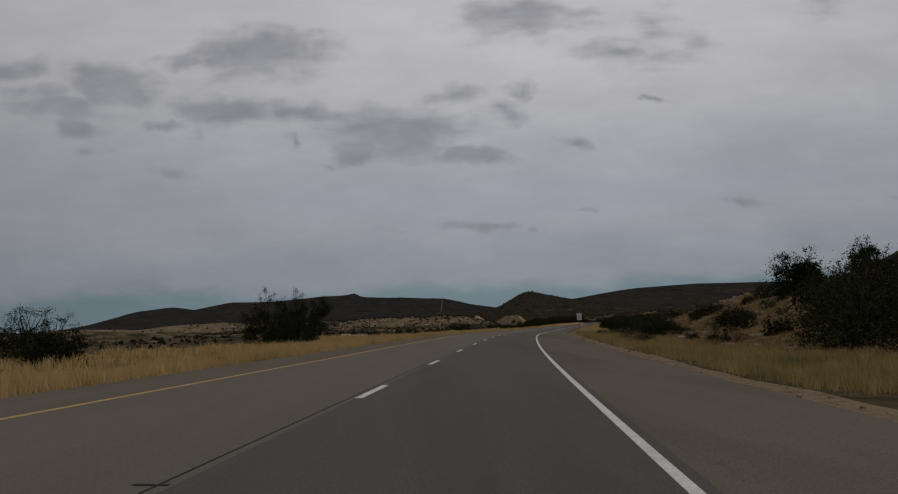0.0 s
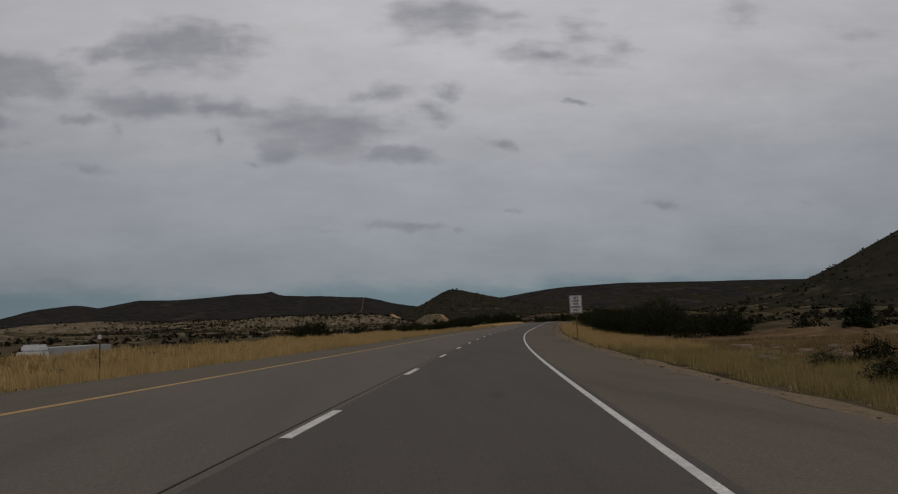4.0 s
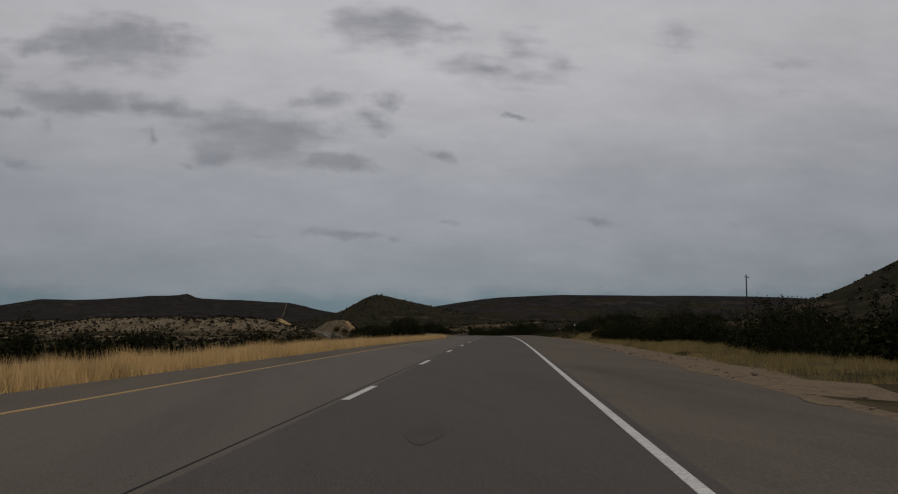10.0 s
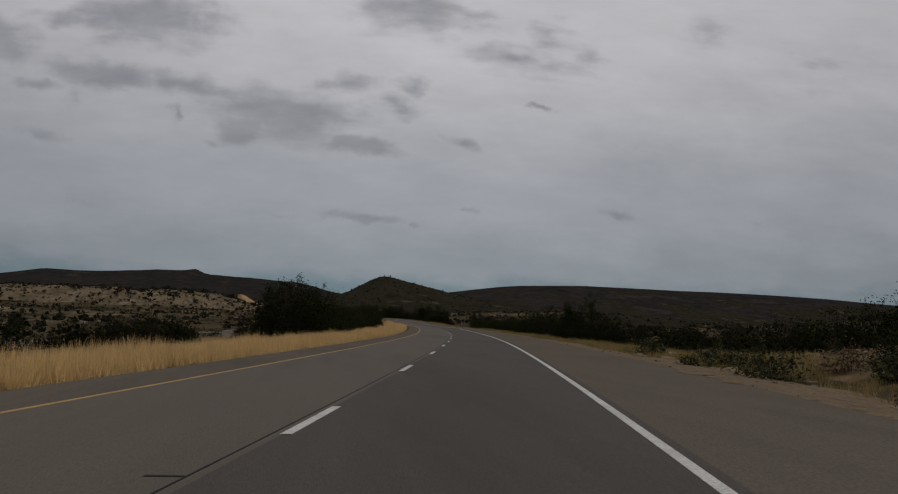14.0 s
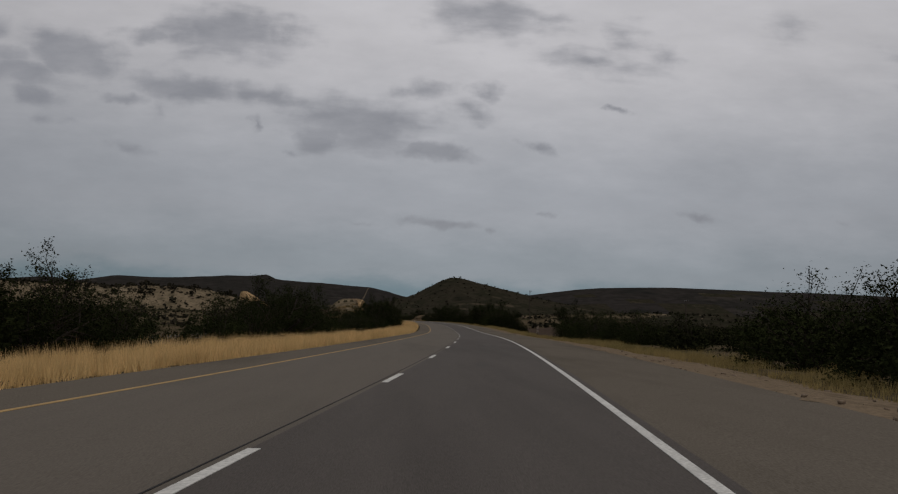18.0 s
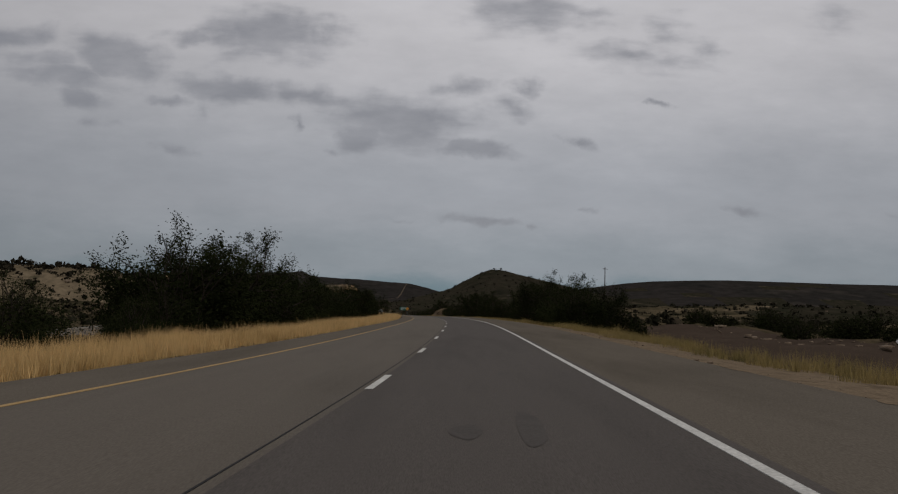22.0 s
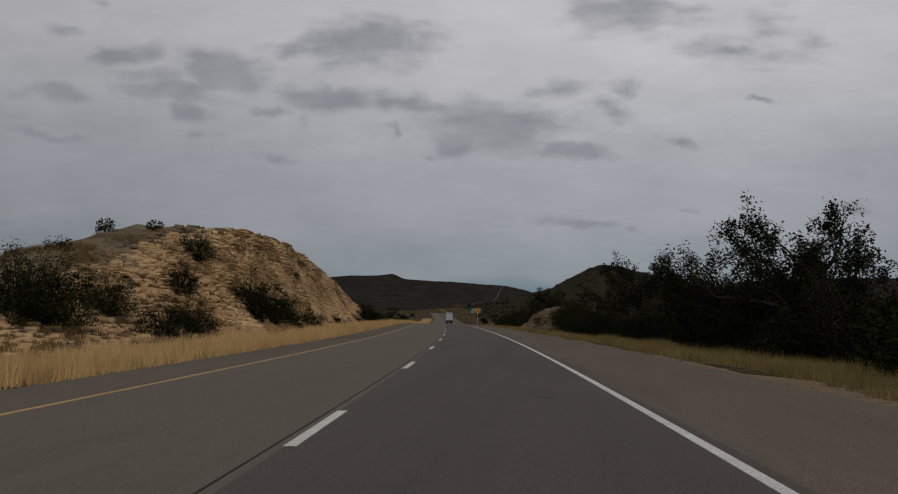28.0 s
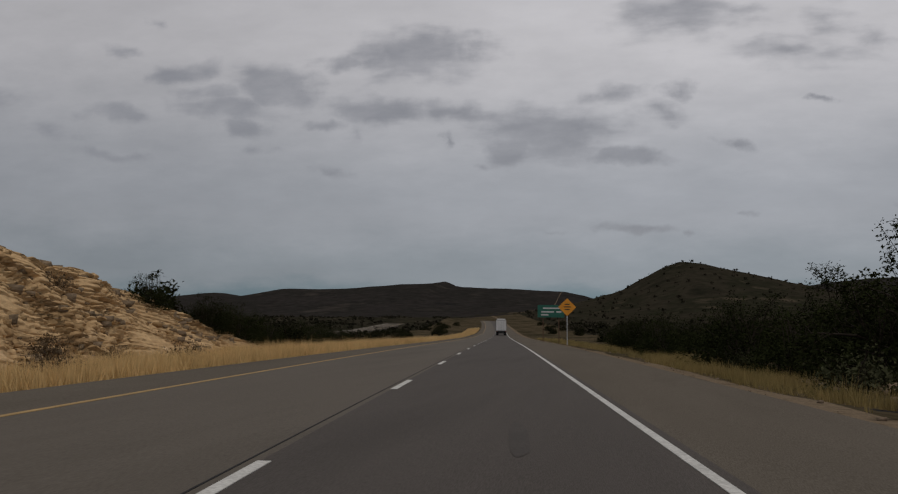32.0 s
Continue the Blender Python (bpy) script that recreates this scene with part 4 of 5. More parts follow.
# lines and thickets: kind, first and last station, nearest and farthest lat, heights, number
for kind, s0, s1, a, b, h0, h1, n in [
    ("mesquite", 940, 966, -14, -19, 2.4, 3.4, 8), ("mesquite", 967, 980, -11.8, -14, 2.3, 2.8, 6), ("mesquite", 90, 100, -13.5, -16, 1.9, 2.5, 4), ("creosote", 100, 125, -15, -20, 1.0, 1.6, 4), ("mesquite", 290, 340, 15, 21, 1.5, 2.3, 12), ("creosote", 278, 345, 14, 20, 1.4, 2.0, 10), ("mesquite", 300, 335, 27, 40, 1.8, 3.0, 9), ("mesquite", 334, 350, 25, 34, 1.3, 2.4, 5), ("mesquite", 520, 720, 20, 36, 1.8, 3.2, 16),
    ("mesquite", 575, 680, 12, 18, 1.8, 3.0, 17), ("mesquite", 690, 745, 17, 26, 1.6, 2.6, 10), ("mesquite", 706, 746, 12, 17, 1.8, 2.8, 9), ("mesquite", 748, 905, 12, 17, 2.6, 4.3, 28),
    ("mesquite", 800, 900, 16, 24, 3.0, 4.4, 12), ("mesquite", 806, 872, 12.8, 18, 4.4, 5.8, 16), ("mesquite", 803, 852, -14.2, -17.4, 3.8, 5.6, 13), ("mesquite", 905, 948, -15.6, -19, 3.2, 4.4, 11), ("creosote", 1055, 1190, 14, 30, 1.5, 2.4, 22),
    ("mesquite", 205, 300, -17, -26, 1.9, 3.0, 16), ("creosote", 205, 300, -17, -30, 1.6, 2.4, 14), ("mesquite", 300, 400, -17, -26, 2.2, 3.6, 16), ("creosote", 300, 400, -17, -30, 1.8, 2.6, 14), ("juniper", 320, 345, -18, -26, 2.8, 3.8, 4),
    ("mesquite", 480, 545, -20, -30, 2.0, 3.0, 11), ("creosote", 470, 545, -17, -36, 1.2, 2.0, 16), ("dry", 436, 480, -11, -22, 0.6, 1.1, 16), ("mesquite", 462, 494, -17, -24, 1.8, 2.6, 11), ("mesquite", 655, 692, -14, -20, 2.8, 3.7, 9), ("mesquite", 665, 722, 14, 20, 2.3, 3.2, 10), ("mesquite", 585, 680, -18, -28, 2.2, 3.6, 14), ("creosote", 585, 690, -17, -40, 1.5, 2.4, 20), ("mesquite", 790, 905, -14, -22, 3.2, 5.4, 26), ("creosote", 790, 905, -14.5, -20, 1.6, 2.6, 18),
    ("mesquite", 900, 960, -15.5, -22, 2.6, 4.2, 14), ("creosote", 900, 980, -14, -18, 1.4, 2.2, 14), ("creosote", 1055, 1200, -17, -34, 1.8, 2.8, 24), ("mesquite", 1046, 1112, -11.8, -17, 2.4, 3.4, 10), ("creosote", 60, 170, -14, -30, 0.9, 1.6, 13), ("sage", 60, 160, -11, -26, 0.7, 1.4, 26),
    ("dry", 60, 170, -10, -24, 0.7, 1.3, 14), ("sage", 430, 500, -10, -22, 0.7, 1.4, 22), ("dry", 905, 1050, 10.5, 12.5, 0.6, 1.2, 26),
    ("dry", 925, 1050, 12, 17, 0.5, 0.9, 14), ("sage", 925, 960, 20, 34, 0.6, 1.2, 14), ("creosote", 700, 850, -62, -90, 2.0, 3.0, 24), ("mesquite", 700, 870, -47, -62, 2.6, 3.8, 44), ("creosote", 690, 860, -46, -56, 1.8, 2.6, 26),
    ("sage", 990, 1060, -9.6, -20, 0.6, 1.2, 20), ("mesquite", 40, 200, -30, -60, 1.6, 2.6, 12), ("mesquite", 400, 470, -26, -44, 1.8, 2.8, 14), ("mesquite", 395, 430, -15, -26, 2.0, 2.9, 15), ("creosote", 390, 430, -13.5, -24, 1.5, 2.2, 12), ("mesquite", 458, 478, -19, -26, 1.4, 2.0, 6),
    ("mesquite", 905, 945, 14, 17, 1.6, 2.6, 5), ("mesquite", 238, 264, -13.8, -17.4, 2.3, 3.1, 8), ("mesquite", 275, 302, -13.6, -17.4, 2.4, 3.4, 8), ("mesquite", 306, 332, -13.5, -17.4, 3.2, 4.2, 8), ("mesquite", 636, 660, 13, 17, 3.0, 4.0, 7), ("mesquite", 1054, 1102, 12.5, 17, 1.7, 2.5, 12), ("creosote", 30, 112, -17, -34, 1.0, 1.7, 13), ("creosote", 1200, 1500, 16, 32, 1.8, 2.8, 20), ("creosote", 1200, 1500, -18, -50, 2.0, 3.0, 24), ("creosote", 350, 520, 14, 34, 1.4, 2.2, 40), ("mesquite", 380, 520, 20, 38, 1.8, 2.8, 22), ("creosote", 520, 700, 16, 40, 1.4, 2.2, 30), ("creosote", 20, 200, -22, -50, 1.2, 2.0, 20),
]:
    for k in range(n):
        s = s0 + (s1 - s0) * (k + vr.random()) / n
        plant(kind, s, a + (b - a) * vr.random() ** 1.3, vr.uniform(h0, h1), True)


# brush over the bank at the start
for kind, s, lat, h in [("mesquite", 44, -22, 2.6), ("mesquite", 50, -26, 2.8), ("creosote", 56, -24, 2.0), ("creosote", 62, -28, 2.0), ("mesquite", 66, -25, 2.4),
                        ("creosote", 72, -29, 2.2), ("creosote", 54, -30, 2.2)]:
    plant(kind, s, lat, h)


def thicket(kind, placed):
    """The crowded back rows of one kind, grown together, as one mesh."""
    pieces, index, mats = [], [], []
    for ob, turn, p in placed:
        for o in ob.children:
            me = o.data
            v = np.empty(len(me.vertices) * 3, np.float32)
            me.vertices.foreach_get("co", v)
            f = np.empty(len(me.loops), np.int32)
            me.loops.foreach_get("vertex_index", f)
            if me.materials[0] not in mats:
                mats.append(me.materials[0])
            n = len(f) // len(me.polygons)
            f = f.reshape(-1, n)
            if n == 4:
                f = np.concatenate([f[:, (0, 1, 2)], f[:, (0, 2, 3)]])
            pieces.append((v.reshape(-1, 3) @ turn.T + p, f))
            index.append(np.full(len(f), mats.index(me.materials[0]), np.int32))
    me = mesh_of(kind + "_thicket", *merge(pieces), mats[0])
    for m in mats[1:]:
        me.materials.append(m)
    me.polygons.foreach_set("material_index", np.concatenate(index))
    return tagged(new(kind + "_thicket", me), "crowded dark desert brush grown together behind the verge", "brush", kind="stuff")


for kind, placed in THICKET.items():
    thicket(kind, placed)
for group in (*kinds.values(), *back_rows.values()):
    for ob in group:
        for o in (*ob.children_recursive, ob):
            bpy.data.objects.remove(o)


def rocks(name, p, size, mat, text, r):
    """One rough block at each point."""
    n = len(p)
    cube = np.array([(x, y, z) for x in (-1, 1) for y in (-1, 1) for z in (-1, 1)], float)
    face = np.array([(0, 1, 3, 2), (4, 6, 7, 5), (0, 4, 5, 1), (2, 3, 7, 6), (0, 2, 6, 4), (1, 5, 7, 3)])
    k = size[0] + (size[1] - size[0]) * r.rand(n, 1, 1) ** 3
    v = cube[None] * k * r.uniform(0.45, 1.0, (n, 8, 3)) * (1, 0.8, 0.55) + p[:, None]
    f = (face[None] + 8 * np.arange(n)[:, None, None]).reshape(-1, 4)
    return tagged(new(name, mesh_of(name, v.reshape(-1, 3), f, mat)), text, "stones", kind="stuff")


# ---- scrub dotted over the slopes, too many to count ----
def scatter_scrub(name, n, x_of, y_of, size, mat, seed, keep, text):
    r = np.random.RandomState(seed)
    y = y_of(r, n)
    x = np.interp(y, RY, RX) + x_of(r, n)
    ok = keep(x, y, r)
    x, y = x[ok], y[ok]
    z = ground_height(x, y)
    n = len(x)
    h = size[0] + (size[1] - size[0]) * r.rand(n) ** 2
    per = 10
    d = r.normal(size=(n, per, 3))
    d /= np.linalg.norm(d, axis=2, keepdims=True)
    c = np.stack([x, y, z + 0.4 * h], -1)[:, None] + d * r.uniform(0.3, 1.0, (n, per, 1)) * h[:, None, None] * (0.75, 0.75, 0.42)
    return tagged(new(name, mesh_of(name, *leaf_clumps(c.reshape(-1, 3), np.repeat(h, per) * 0.36, r), mat)), text, "scrub", kind="stuff")


def boulders(name, n, x_of, y_of, size, mat, seed, keep, text):
    r = np.random.RandomState(seed)
    y = y_of(r, n)
    x = np.interp(y, RY, RX) + x_of(r, n)
    ok = keep(x, y, r)
    p = np.stack([x[ok], y[ok], ground_height(x[ok], y[ok])], -1)
    return rocks(name, p, size, mat, text, r)


def off_road(x, y, r):
    lat, zr, cr = road_frame(x, y)
    bare = (lat < -13) & (lat > -60) & (y > 690) & (y < 830)
    lane2 = np.abs(lat - other_lat(y)) < 9
    return (np.abs(lat) > np.where(y < 260, 44, 30)) & ~bare & ~lane2 & ~((lat > 8) & (lat < 43) & (y > 900) & (y < 1065))


scatter_scrub("slope_scrub", 16000, lambda r, n: r.normal(size=n) * 150, lambda r, n: r.uniform(40, 1500, n), (0.4, 2.0), HILL, 3, off_road, "dark scrub dotted over the dry slopes")
scatter_scrub("hill_scrub", 9000, lambda r, n: r.normal(size=n) * 420, lambda r, n: r.uniform(900, 2300, n), (0.7, 2.6), HILL, 4, off_road, "dark scrub on the hillsides further off")
scatter_scrub("ridge_scrub", 11000, lambda r, n: r.uniform(-330, -44, n), lambda r, n: r.uniform(850, 1120, n), (0.4, 1.35), HILL, 6, off_road, "dark scrub dotted over the low pale ridge")
boulders("pale_boulders", 3500, lambda r, n: r.normal(size=n) * 130, lambda r, n: r.uniform(380, 1400, n), (0.2, 1.0), STONE, 5,
              lambda x, y, r: off_road(x, y, r) & (wave(x, y, 60, 8) + 0.5 * wave(x, y, 17, 9) > 0.1), "pale limestone boulders on the slopes")


# ---- grass along both verges ----
def grass(name, s0, s1, lat0, lat1, per_m2, height, mat, seed, text, patch=0.0, wide=0.008):
    r = np.random.RandomState(seed)
    n = int((s1 - s0) * abs(lat1 - lat0) * per_m2)
    s, a = r.uniform(s0, s1, n), lat0 + (lat1 - lat0) * r.uniform(0, 1, n)
    p = road_point(s, a)
    if patch:
        ok = wave(p[:, 0], p[:, 1], 9, seed + 20) + 0.6 * wave(p[:, 0], p[:, 1], 3, seed + 21) > patch
        p = p[ok]
        n = len(p)
    z = ground_height(p[:, 0], p[:, 1])
    tall = height * np.maximum(0.66 + 0.18 * wave(p[:, 0], p[:, 1], 4, seed) + 0.20 * wave(p[:, 0], p[:, 1], 1.3, seed + 5) + 0.32 * r.rand(n), 0.25)
    blades = 10
    root = np.repeat(np.stack([p[:, 0], p[:, 1], z - 0.03], -1), blades, 0)
    m = len(root)
    root[:, :2] += r.normal(size=(m, 2)) * 0.09
    hh = np.repeat(tall, blades) * r.uniform(0.6, 1.08, m)
    w = r.uniform(0, 6.28, m)
    side = np.stack([np.cos(w), np.sin(w), 0 * w], -1) * (wide * r.uniform(0.6, 1.5, (m, 1)))
    bend = np.stack([r.normal(size=m) * 0.22, r.normal(size=m) * 0.22, np.ones(m)], -1) * hh[:, None]
    v = np.stack([root - side, root + side, root + bend * (1, 1, 0.97)], 1).reshape(-1, 3)
    return tagged(new(name, mesh_of(name, v, np.arange(3 * m).reshape(m, 3), mat)), text, "grass", kind="stuff")


GOLD, DULL = "tall dry golden grass along the road's edge", "dull dry grass in patches beside the shoulder"
grass("verge_grass", -40, 340, 6.15, 13.0, 13, 0.60, STRAW_DULL, 1, GOLD, -0.55)
grass("median_grass", -40, 340, 13.0, 30.0, 3.5, 0.62, STRAW_DULL, 2, GOLD, -0.3, 0.03)
grass("verge_grass", 330, 700, 6.05, 11.8, 18, 0.74, STRAW, 3, GOLD)
grass("verge_grass", 700, 1130, 6.05, 11.6, 18, 0.74, STRAW, 4, GOLD)
grass("verge_grass", 1130, 1400, 6.2, 11.0, 4, 0.7, STRAW, 5, GOLD, -0.4, 0.03)
grass("verge_grass", -40, 185, -14.5, -8.1, 15, 0.50, VERGE_GREEN, 6, GOLD, -0.45)
grass("verge_grass", 180, 330, -14.2, -8.2, 16, 0.66, STRAW_DULL, 15, GOLD, -0.35)
grass("verge_grass", 330, 500, -17.0, -10.4, 9, 0.45, VERGE_GREEN, 7, DULL, -0.25)
grass("verge_grass", 480, 700, -14.5, -10.6, 9, 0.5, VERGE_GREEN, 8, DULL, -0.2)
grass("verge_grass", 690, 800, -13.0, -9.8, 9, 0.6, VERGE_GREEN, 9, DULL, -0.3)
grass("verge_grass", 800, 960, -14.8, -8.9, 14, 0.55, VERGE_GREEN, 10, DULL, -0.35)
grass("verge_grass", 950, 1050, -11.0, -8.0, 18, 0.52, VERGE_GREEN, 11, DULL, -0.3)
grass("verge_grass", 1050, 1200, -13.0, -8.8, 9, 0.5, VERGE_GREEN, 13, DULL, -0.4)
grass("bank_grass", 30, 200, -27, -14, 5, 0.4, BROWN_GRASS, 14, "dry brown grass over the earthen bank", 0.0, 0.012)
grass("median_grass", 900, 945, 12.5, 34, 9, 0.42, BROWN_GRASS, 12, "dry brown grass on the near end of the rocky hill", -0.1, 0.02)


# ---- rock cuts ----
def rock_face(name, s0, s1, side, toe, crest, height, mats, text, dip, thick, seed, rubble, stained):
    """Bedded rock: rows of points run along the beds, which dip; crevices between the beds; rubble: lumps where the bedding is lost."""
    r = np.random.RandomState(seed)
    s = np.arange(s0, s1, 0.14)
    u = np.linspace(0, 1.12, 60)
    gs, gu = np.meshgrid(s, u, indexing="ij")
    p = road_point(gs, side * (toe + (crest - toe) * gu))
    up = ground_height(p[..., 0], p[..., 1]) - np.interp(gs, RS, RZ)
    up = np.maximum.accumulate(up, 1) + 1e-4 * np.arange(len(u))
    lift = dip * (s - s0) + 0.22 * wave(s, 0 * s, 30, seed) + 0.05 * wave(s, 0 * s, 6, seed + 1)
    low, high = (up.min(1) + lift).min(), (up.max(1) + lift).max()
    edge = low - 0.3 + np.concatenate([[0], np.cumsum(r.uniform(*thick, 700))])
    edge = edge[edge < high + 1]
    part_of = np.array([0.0, 0.25, 0.58, 0.66, 0.90])
    rows = (edge[:-1, None] + np.diff(edge)[:, None] * part_of).ravel()
    k = np.repeat(np.arange(len(edge) - 1), len(part_of))[None]
    fr = np.tile(part_of, len(edge) - 1)[None]
    gu = np.stack([np.interp(rows - lift[i], up[i], u) for i in range(len(s))])
    gs = np.repeat(s[:, None], len(rows), 1)
    p = road_point(gs, side * (toe + (crest - toe) * gu))
    z = ground_height(p[..., 0], p[..., 1])
    h = z - np.interp(gs, RS, RZ)
    shade = np.sin(k * 12.9898) * 43.7
    shade = shade - np.floor(shade)
    loose = smoothstep(-0.2, 0.7, wave(gs, h * 2, 13, seed + 8) + rubble(gs, gu))
    slab = 1 - smoothstep(-0.15, 0.25, gu - 0.42 + 0.22 * wave(gs, h * 2, 16, seed + 7))

    def pick(a, b):
        v = np.sin(a * 78.233 + b * 37.719 + seed) * 43758.5453
        return v - np.floor(v)

    # each bed is broken along its length into blocks that stand out or have fallen back
    length = 0.35 + 1.3 * shade + 2.2 * slab
    cell = gs / length + shade * 9 + 0.25 * wave(gs, k * 3.0 + 0 * gs, 2.0, seed + 5)
    cut = np.floor(cell)
    block, skew = pick(cut, k + 0 * cut), pick(cut + 11, k + 5.0 + 0 * cut)
    gap = np.where(cell - cut > 1 - 0.09 / length, -0.30 * (0.3 + block), 0.0)
    torn = wave(gs + k * 31.0, k * 5.0 + 0 * gs, 4.0, seed + 4) + 0.9 * wave(gs + k * 17.0, k * 3.0 + 0 * gs, 1.2, seed + 6)
    crack = np.where(fr > 0.65, -(0.10 + smoothstep(-0.4, 0.5, torn) * (0.12 + 0.85 * shade ** 2)), 0.0)
    tilt = (cell - cut - 0.5) * (skew - 0.5) * 0.34 + (fr - 0.4) * (pick(cut + 3, k + 1.0 + 0 * cut) - 0.5) * 0.25
    hollow = np.where(pick(cut + 7, k + 2.0 + 0 * cut) > 0.86, -0.30, 0.0)
    push = crack * (1 - 0.75 * slab) + 0.32 * (block - 0.5) * (1 - 0.8 * slab) + 0.6 * tilt * (1 - 0.5 * slab) + hollow * (1 - slab) + gap * (1 - 0.5 * slab) + 0.22 * (shade - 0.5) * (1 - 0.6 * slab)
    push = push + loose * (0.34 * (pick(np.floor(gs * 3.1), np.floor(h * 4.3)) - 0.5) + 0.05 * wave(gs, h * 2.2, 0.7, seed + 9))
    push = push + 0.22 * wave(gs, h * 2, 9, seed + 3) + 0.03 * wave(gs, h * 3, 0.5, seed + 2)
    tall = np.interp(road_point(s, 0)[:, 1], *height)
    fade = np.clip(tall / 1.2, 0, 1)[:, None] * np.clip((1.14 - gu) * 6, 0, 1)
    push = push * fade + 0.14 - (1 - fade) * 0.6
    turn = np.interp(gs, RS, RH)
    p[..., 0] += side * np.cos(turn) * push * 0.9
    p[..., 1] += side * np.sin(turn) * push * 0.9
    p[..., 2] = z + push * 0.35
    n, m = gs.shape
    i = np.arange(n * m).reshape(n, m)
    f = np.stack([i[:-1, :-1], i[1:, :-1], i[1:, 1:], i[:-1, 1:]], -1).reshape(-1, 4)
    flat = gu.ravel()[f]
    keep = flat.max(1) - flat.min(1) > 1e-5
    stain = wave(gs, rows[None] * 3 + 0 * gs, 22, seed + 11) + 0.6 * wave(gs, rows[None] * 4 + 0 * gs, 6, seed + 12) + 0.9 * (shade - 0.5) + 1.3 * (0.5 - slab) + 0.5 * loose > stained
    used, f = np.unique(f[keep], return_inverse=True)
    me = mesh_of(name, p.reshape(-1, 3)[used], f.reshape(-1, 4), mats[0])
    me.materials.append(mats[1])
    me.polygons.foreach_set("material_index", stain[:-1, :-1].ravel()[keep].astype(np.int32))
    return tagged(new(name, me), text, "rock face", kind="structure")


_y = np.arange(880, 1090, 2.0)
rock_face("rock_cut", 931, 1078, 1, 10.8, 18.2, (_y, left_cut(_y)), (ROCK, RED_ROCK), "tan bedded limestone road cut, broken into ledges", 0.16, (0.08, 0.26), 1,
          lambda s, u: 1.5 * (1 - smoothstep(936, 956, s)) - 0.7 + 0.9 * smoothstep(0.85, 1.0, u), 0.55)
rock_face("rock_ledge", 968, 1054, -1, 10.2, 13.8, (_y, right_cut(_y)), (DARK_ROCK, RED_ROCK), "low ledges of weathered brown rock beside the road", 0.05, (0.05, 0.16), 5, lambda s, u: 0.5 + 0 * s, 1.5)


def stones(name, n, s0, s1, lat0, lat1, size, mat, text, seed):
    r = np.random.RandomState(seed)
    p = road_point(r.uniform(s0, s1, n), lat0 + (lat1 - lat0) * r.uniform(0, 1, n))
    p[:, 2] = ground_height(p[:, 0], p[:, 1])
    return rocks(name, p, size, mat, text, r)


stones("verge_stones", 4200, -20, 1150, -6.9, -10.4, (0.015, 0.09), STONE, "loose pale stones on the gravel verge", 1)
stones("verge_stones", 900, -20, 1150, 5.7, 6.5, (0.015, 0.07), STONE, "small stones along the road's left edge", 2)
stones("crest_rubble", 1500, 918, 1062, 16.8, 22, (0.08, 0.42), DARK_ROCK, "dark loose stones along the crest of the cut", 7)
stones("end_rubble", 3400, 906, 948, 10.8, 19, (0.08, 0.40), ROCK, "pale loose blocks on the end of the rocky hill", 8)
stones("cut_blocks", 1500, 925, 1040, 11, 17.5, (0.06, 0.26), ROCK, "small broken blocks lying on the ledges of the cut", 9)
stones("cut_blocks", 800, 1030, 1080, 10.8, 18.5, (0.08, 0.38), DARK_ROCK, "dark weathered blocks at the low end of the cut", 12)
stones("cut_blocks", 700, 1030, 1080, 10.8, 18.5, (0.08, 0.36), RED_ROCK, "broken tan blocks at the low end of the cut", 10)
stones("ledge_blocks", 800, 968, 1042, -10.6, -16, (0.08, 0.40), STONE, "grey and tan blocks over the low ledge", 11)
stones("fallen_rocks", 500, 915, 1060, 10.2, 13.0, (0.06, 0.28), ROCK, "fallen limestone blocks on the rock cut", 3)
stones("bank_rocks", 1100, 45, 190, -13, -32, (0.08, 0.5), STONE, "pale rocks scattered over the brushy bank", 4)
stones("slope_rocks", 300, 430, 500, -10, -30, (0.10, 0.5), STONE, "pale rocks on the low stony rise", 5)
stones("wash_stones", 200, 690, 840, -38, -47, (0.15, 0.6), STONE, "pale flat stones along the dry wash", 6)


def outcrop(x, y, low, high, r):
    """The steep pale end of the ridge, cut off by the other road: apex on one side, a long gullied slope to the other."""
    w, q = np.meshgrid(np.linspace(0, 2 * math.pi, 141), np.linspace(0, 1, 44), indexing="ij")
    gully = 0.07 * np.sin(w * 11 + 1.5 * np.sin(3 * w)) + 0.04 * np.sin(w * 23 + 2) + 0.02 * np.sin(w * 41 + q * 9)
    rad = r * (1 - 0.9 * q) * (1 + gully * np.sin(math.pi * np.clip(q + 0.12, 0, 1)) + 0.08 * wave(np.cos(w) * 9, np.sin(w) * 9 + q * 2, 5, 2))
    zz = low + (high - low) * q ** 0.9 + 0.35 * wave(w * 7, q * 4, 3.0, 4) * (1 - q)
    v = np.stack([x + 0.62 * r * (1 - q) + np.cos(w) * rad, y + 0.8 * r * (1 - q) + np.sin(w) * rad, zz], -1)
    n, m = w.shape
    i = np.arange(n * m).reshape(n, m)
    f = np.stack([i[:-1, :-1], i[1:, :-1], i[1:, 1:], i[:-1, 1:]], -1).reshape(-1, 4)
    return tagged(new("rock_outcrop", mesh_of("rock_outcrop", v.reshape(-1, 3), f, ROCK)), "steep pale tan rock slope above the far carriageway", "rock")


outcrop(21, 929, -4.0, 7.6, 12.0)


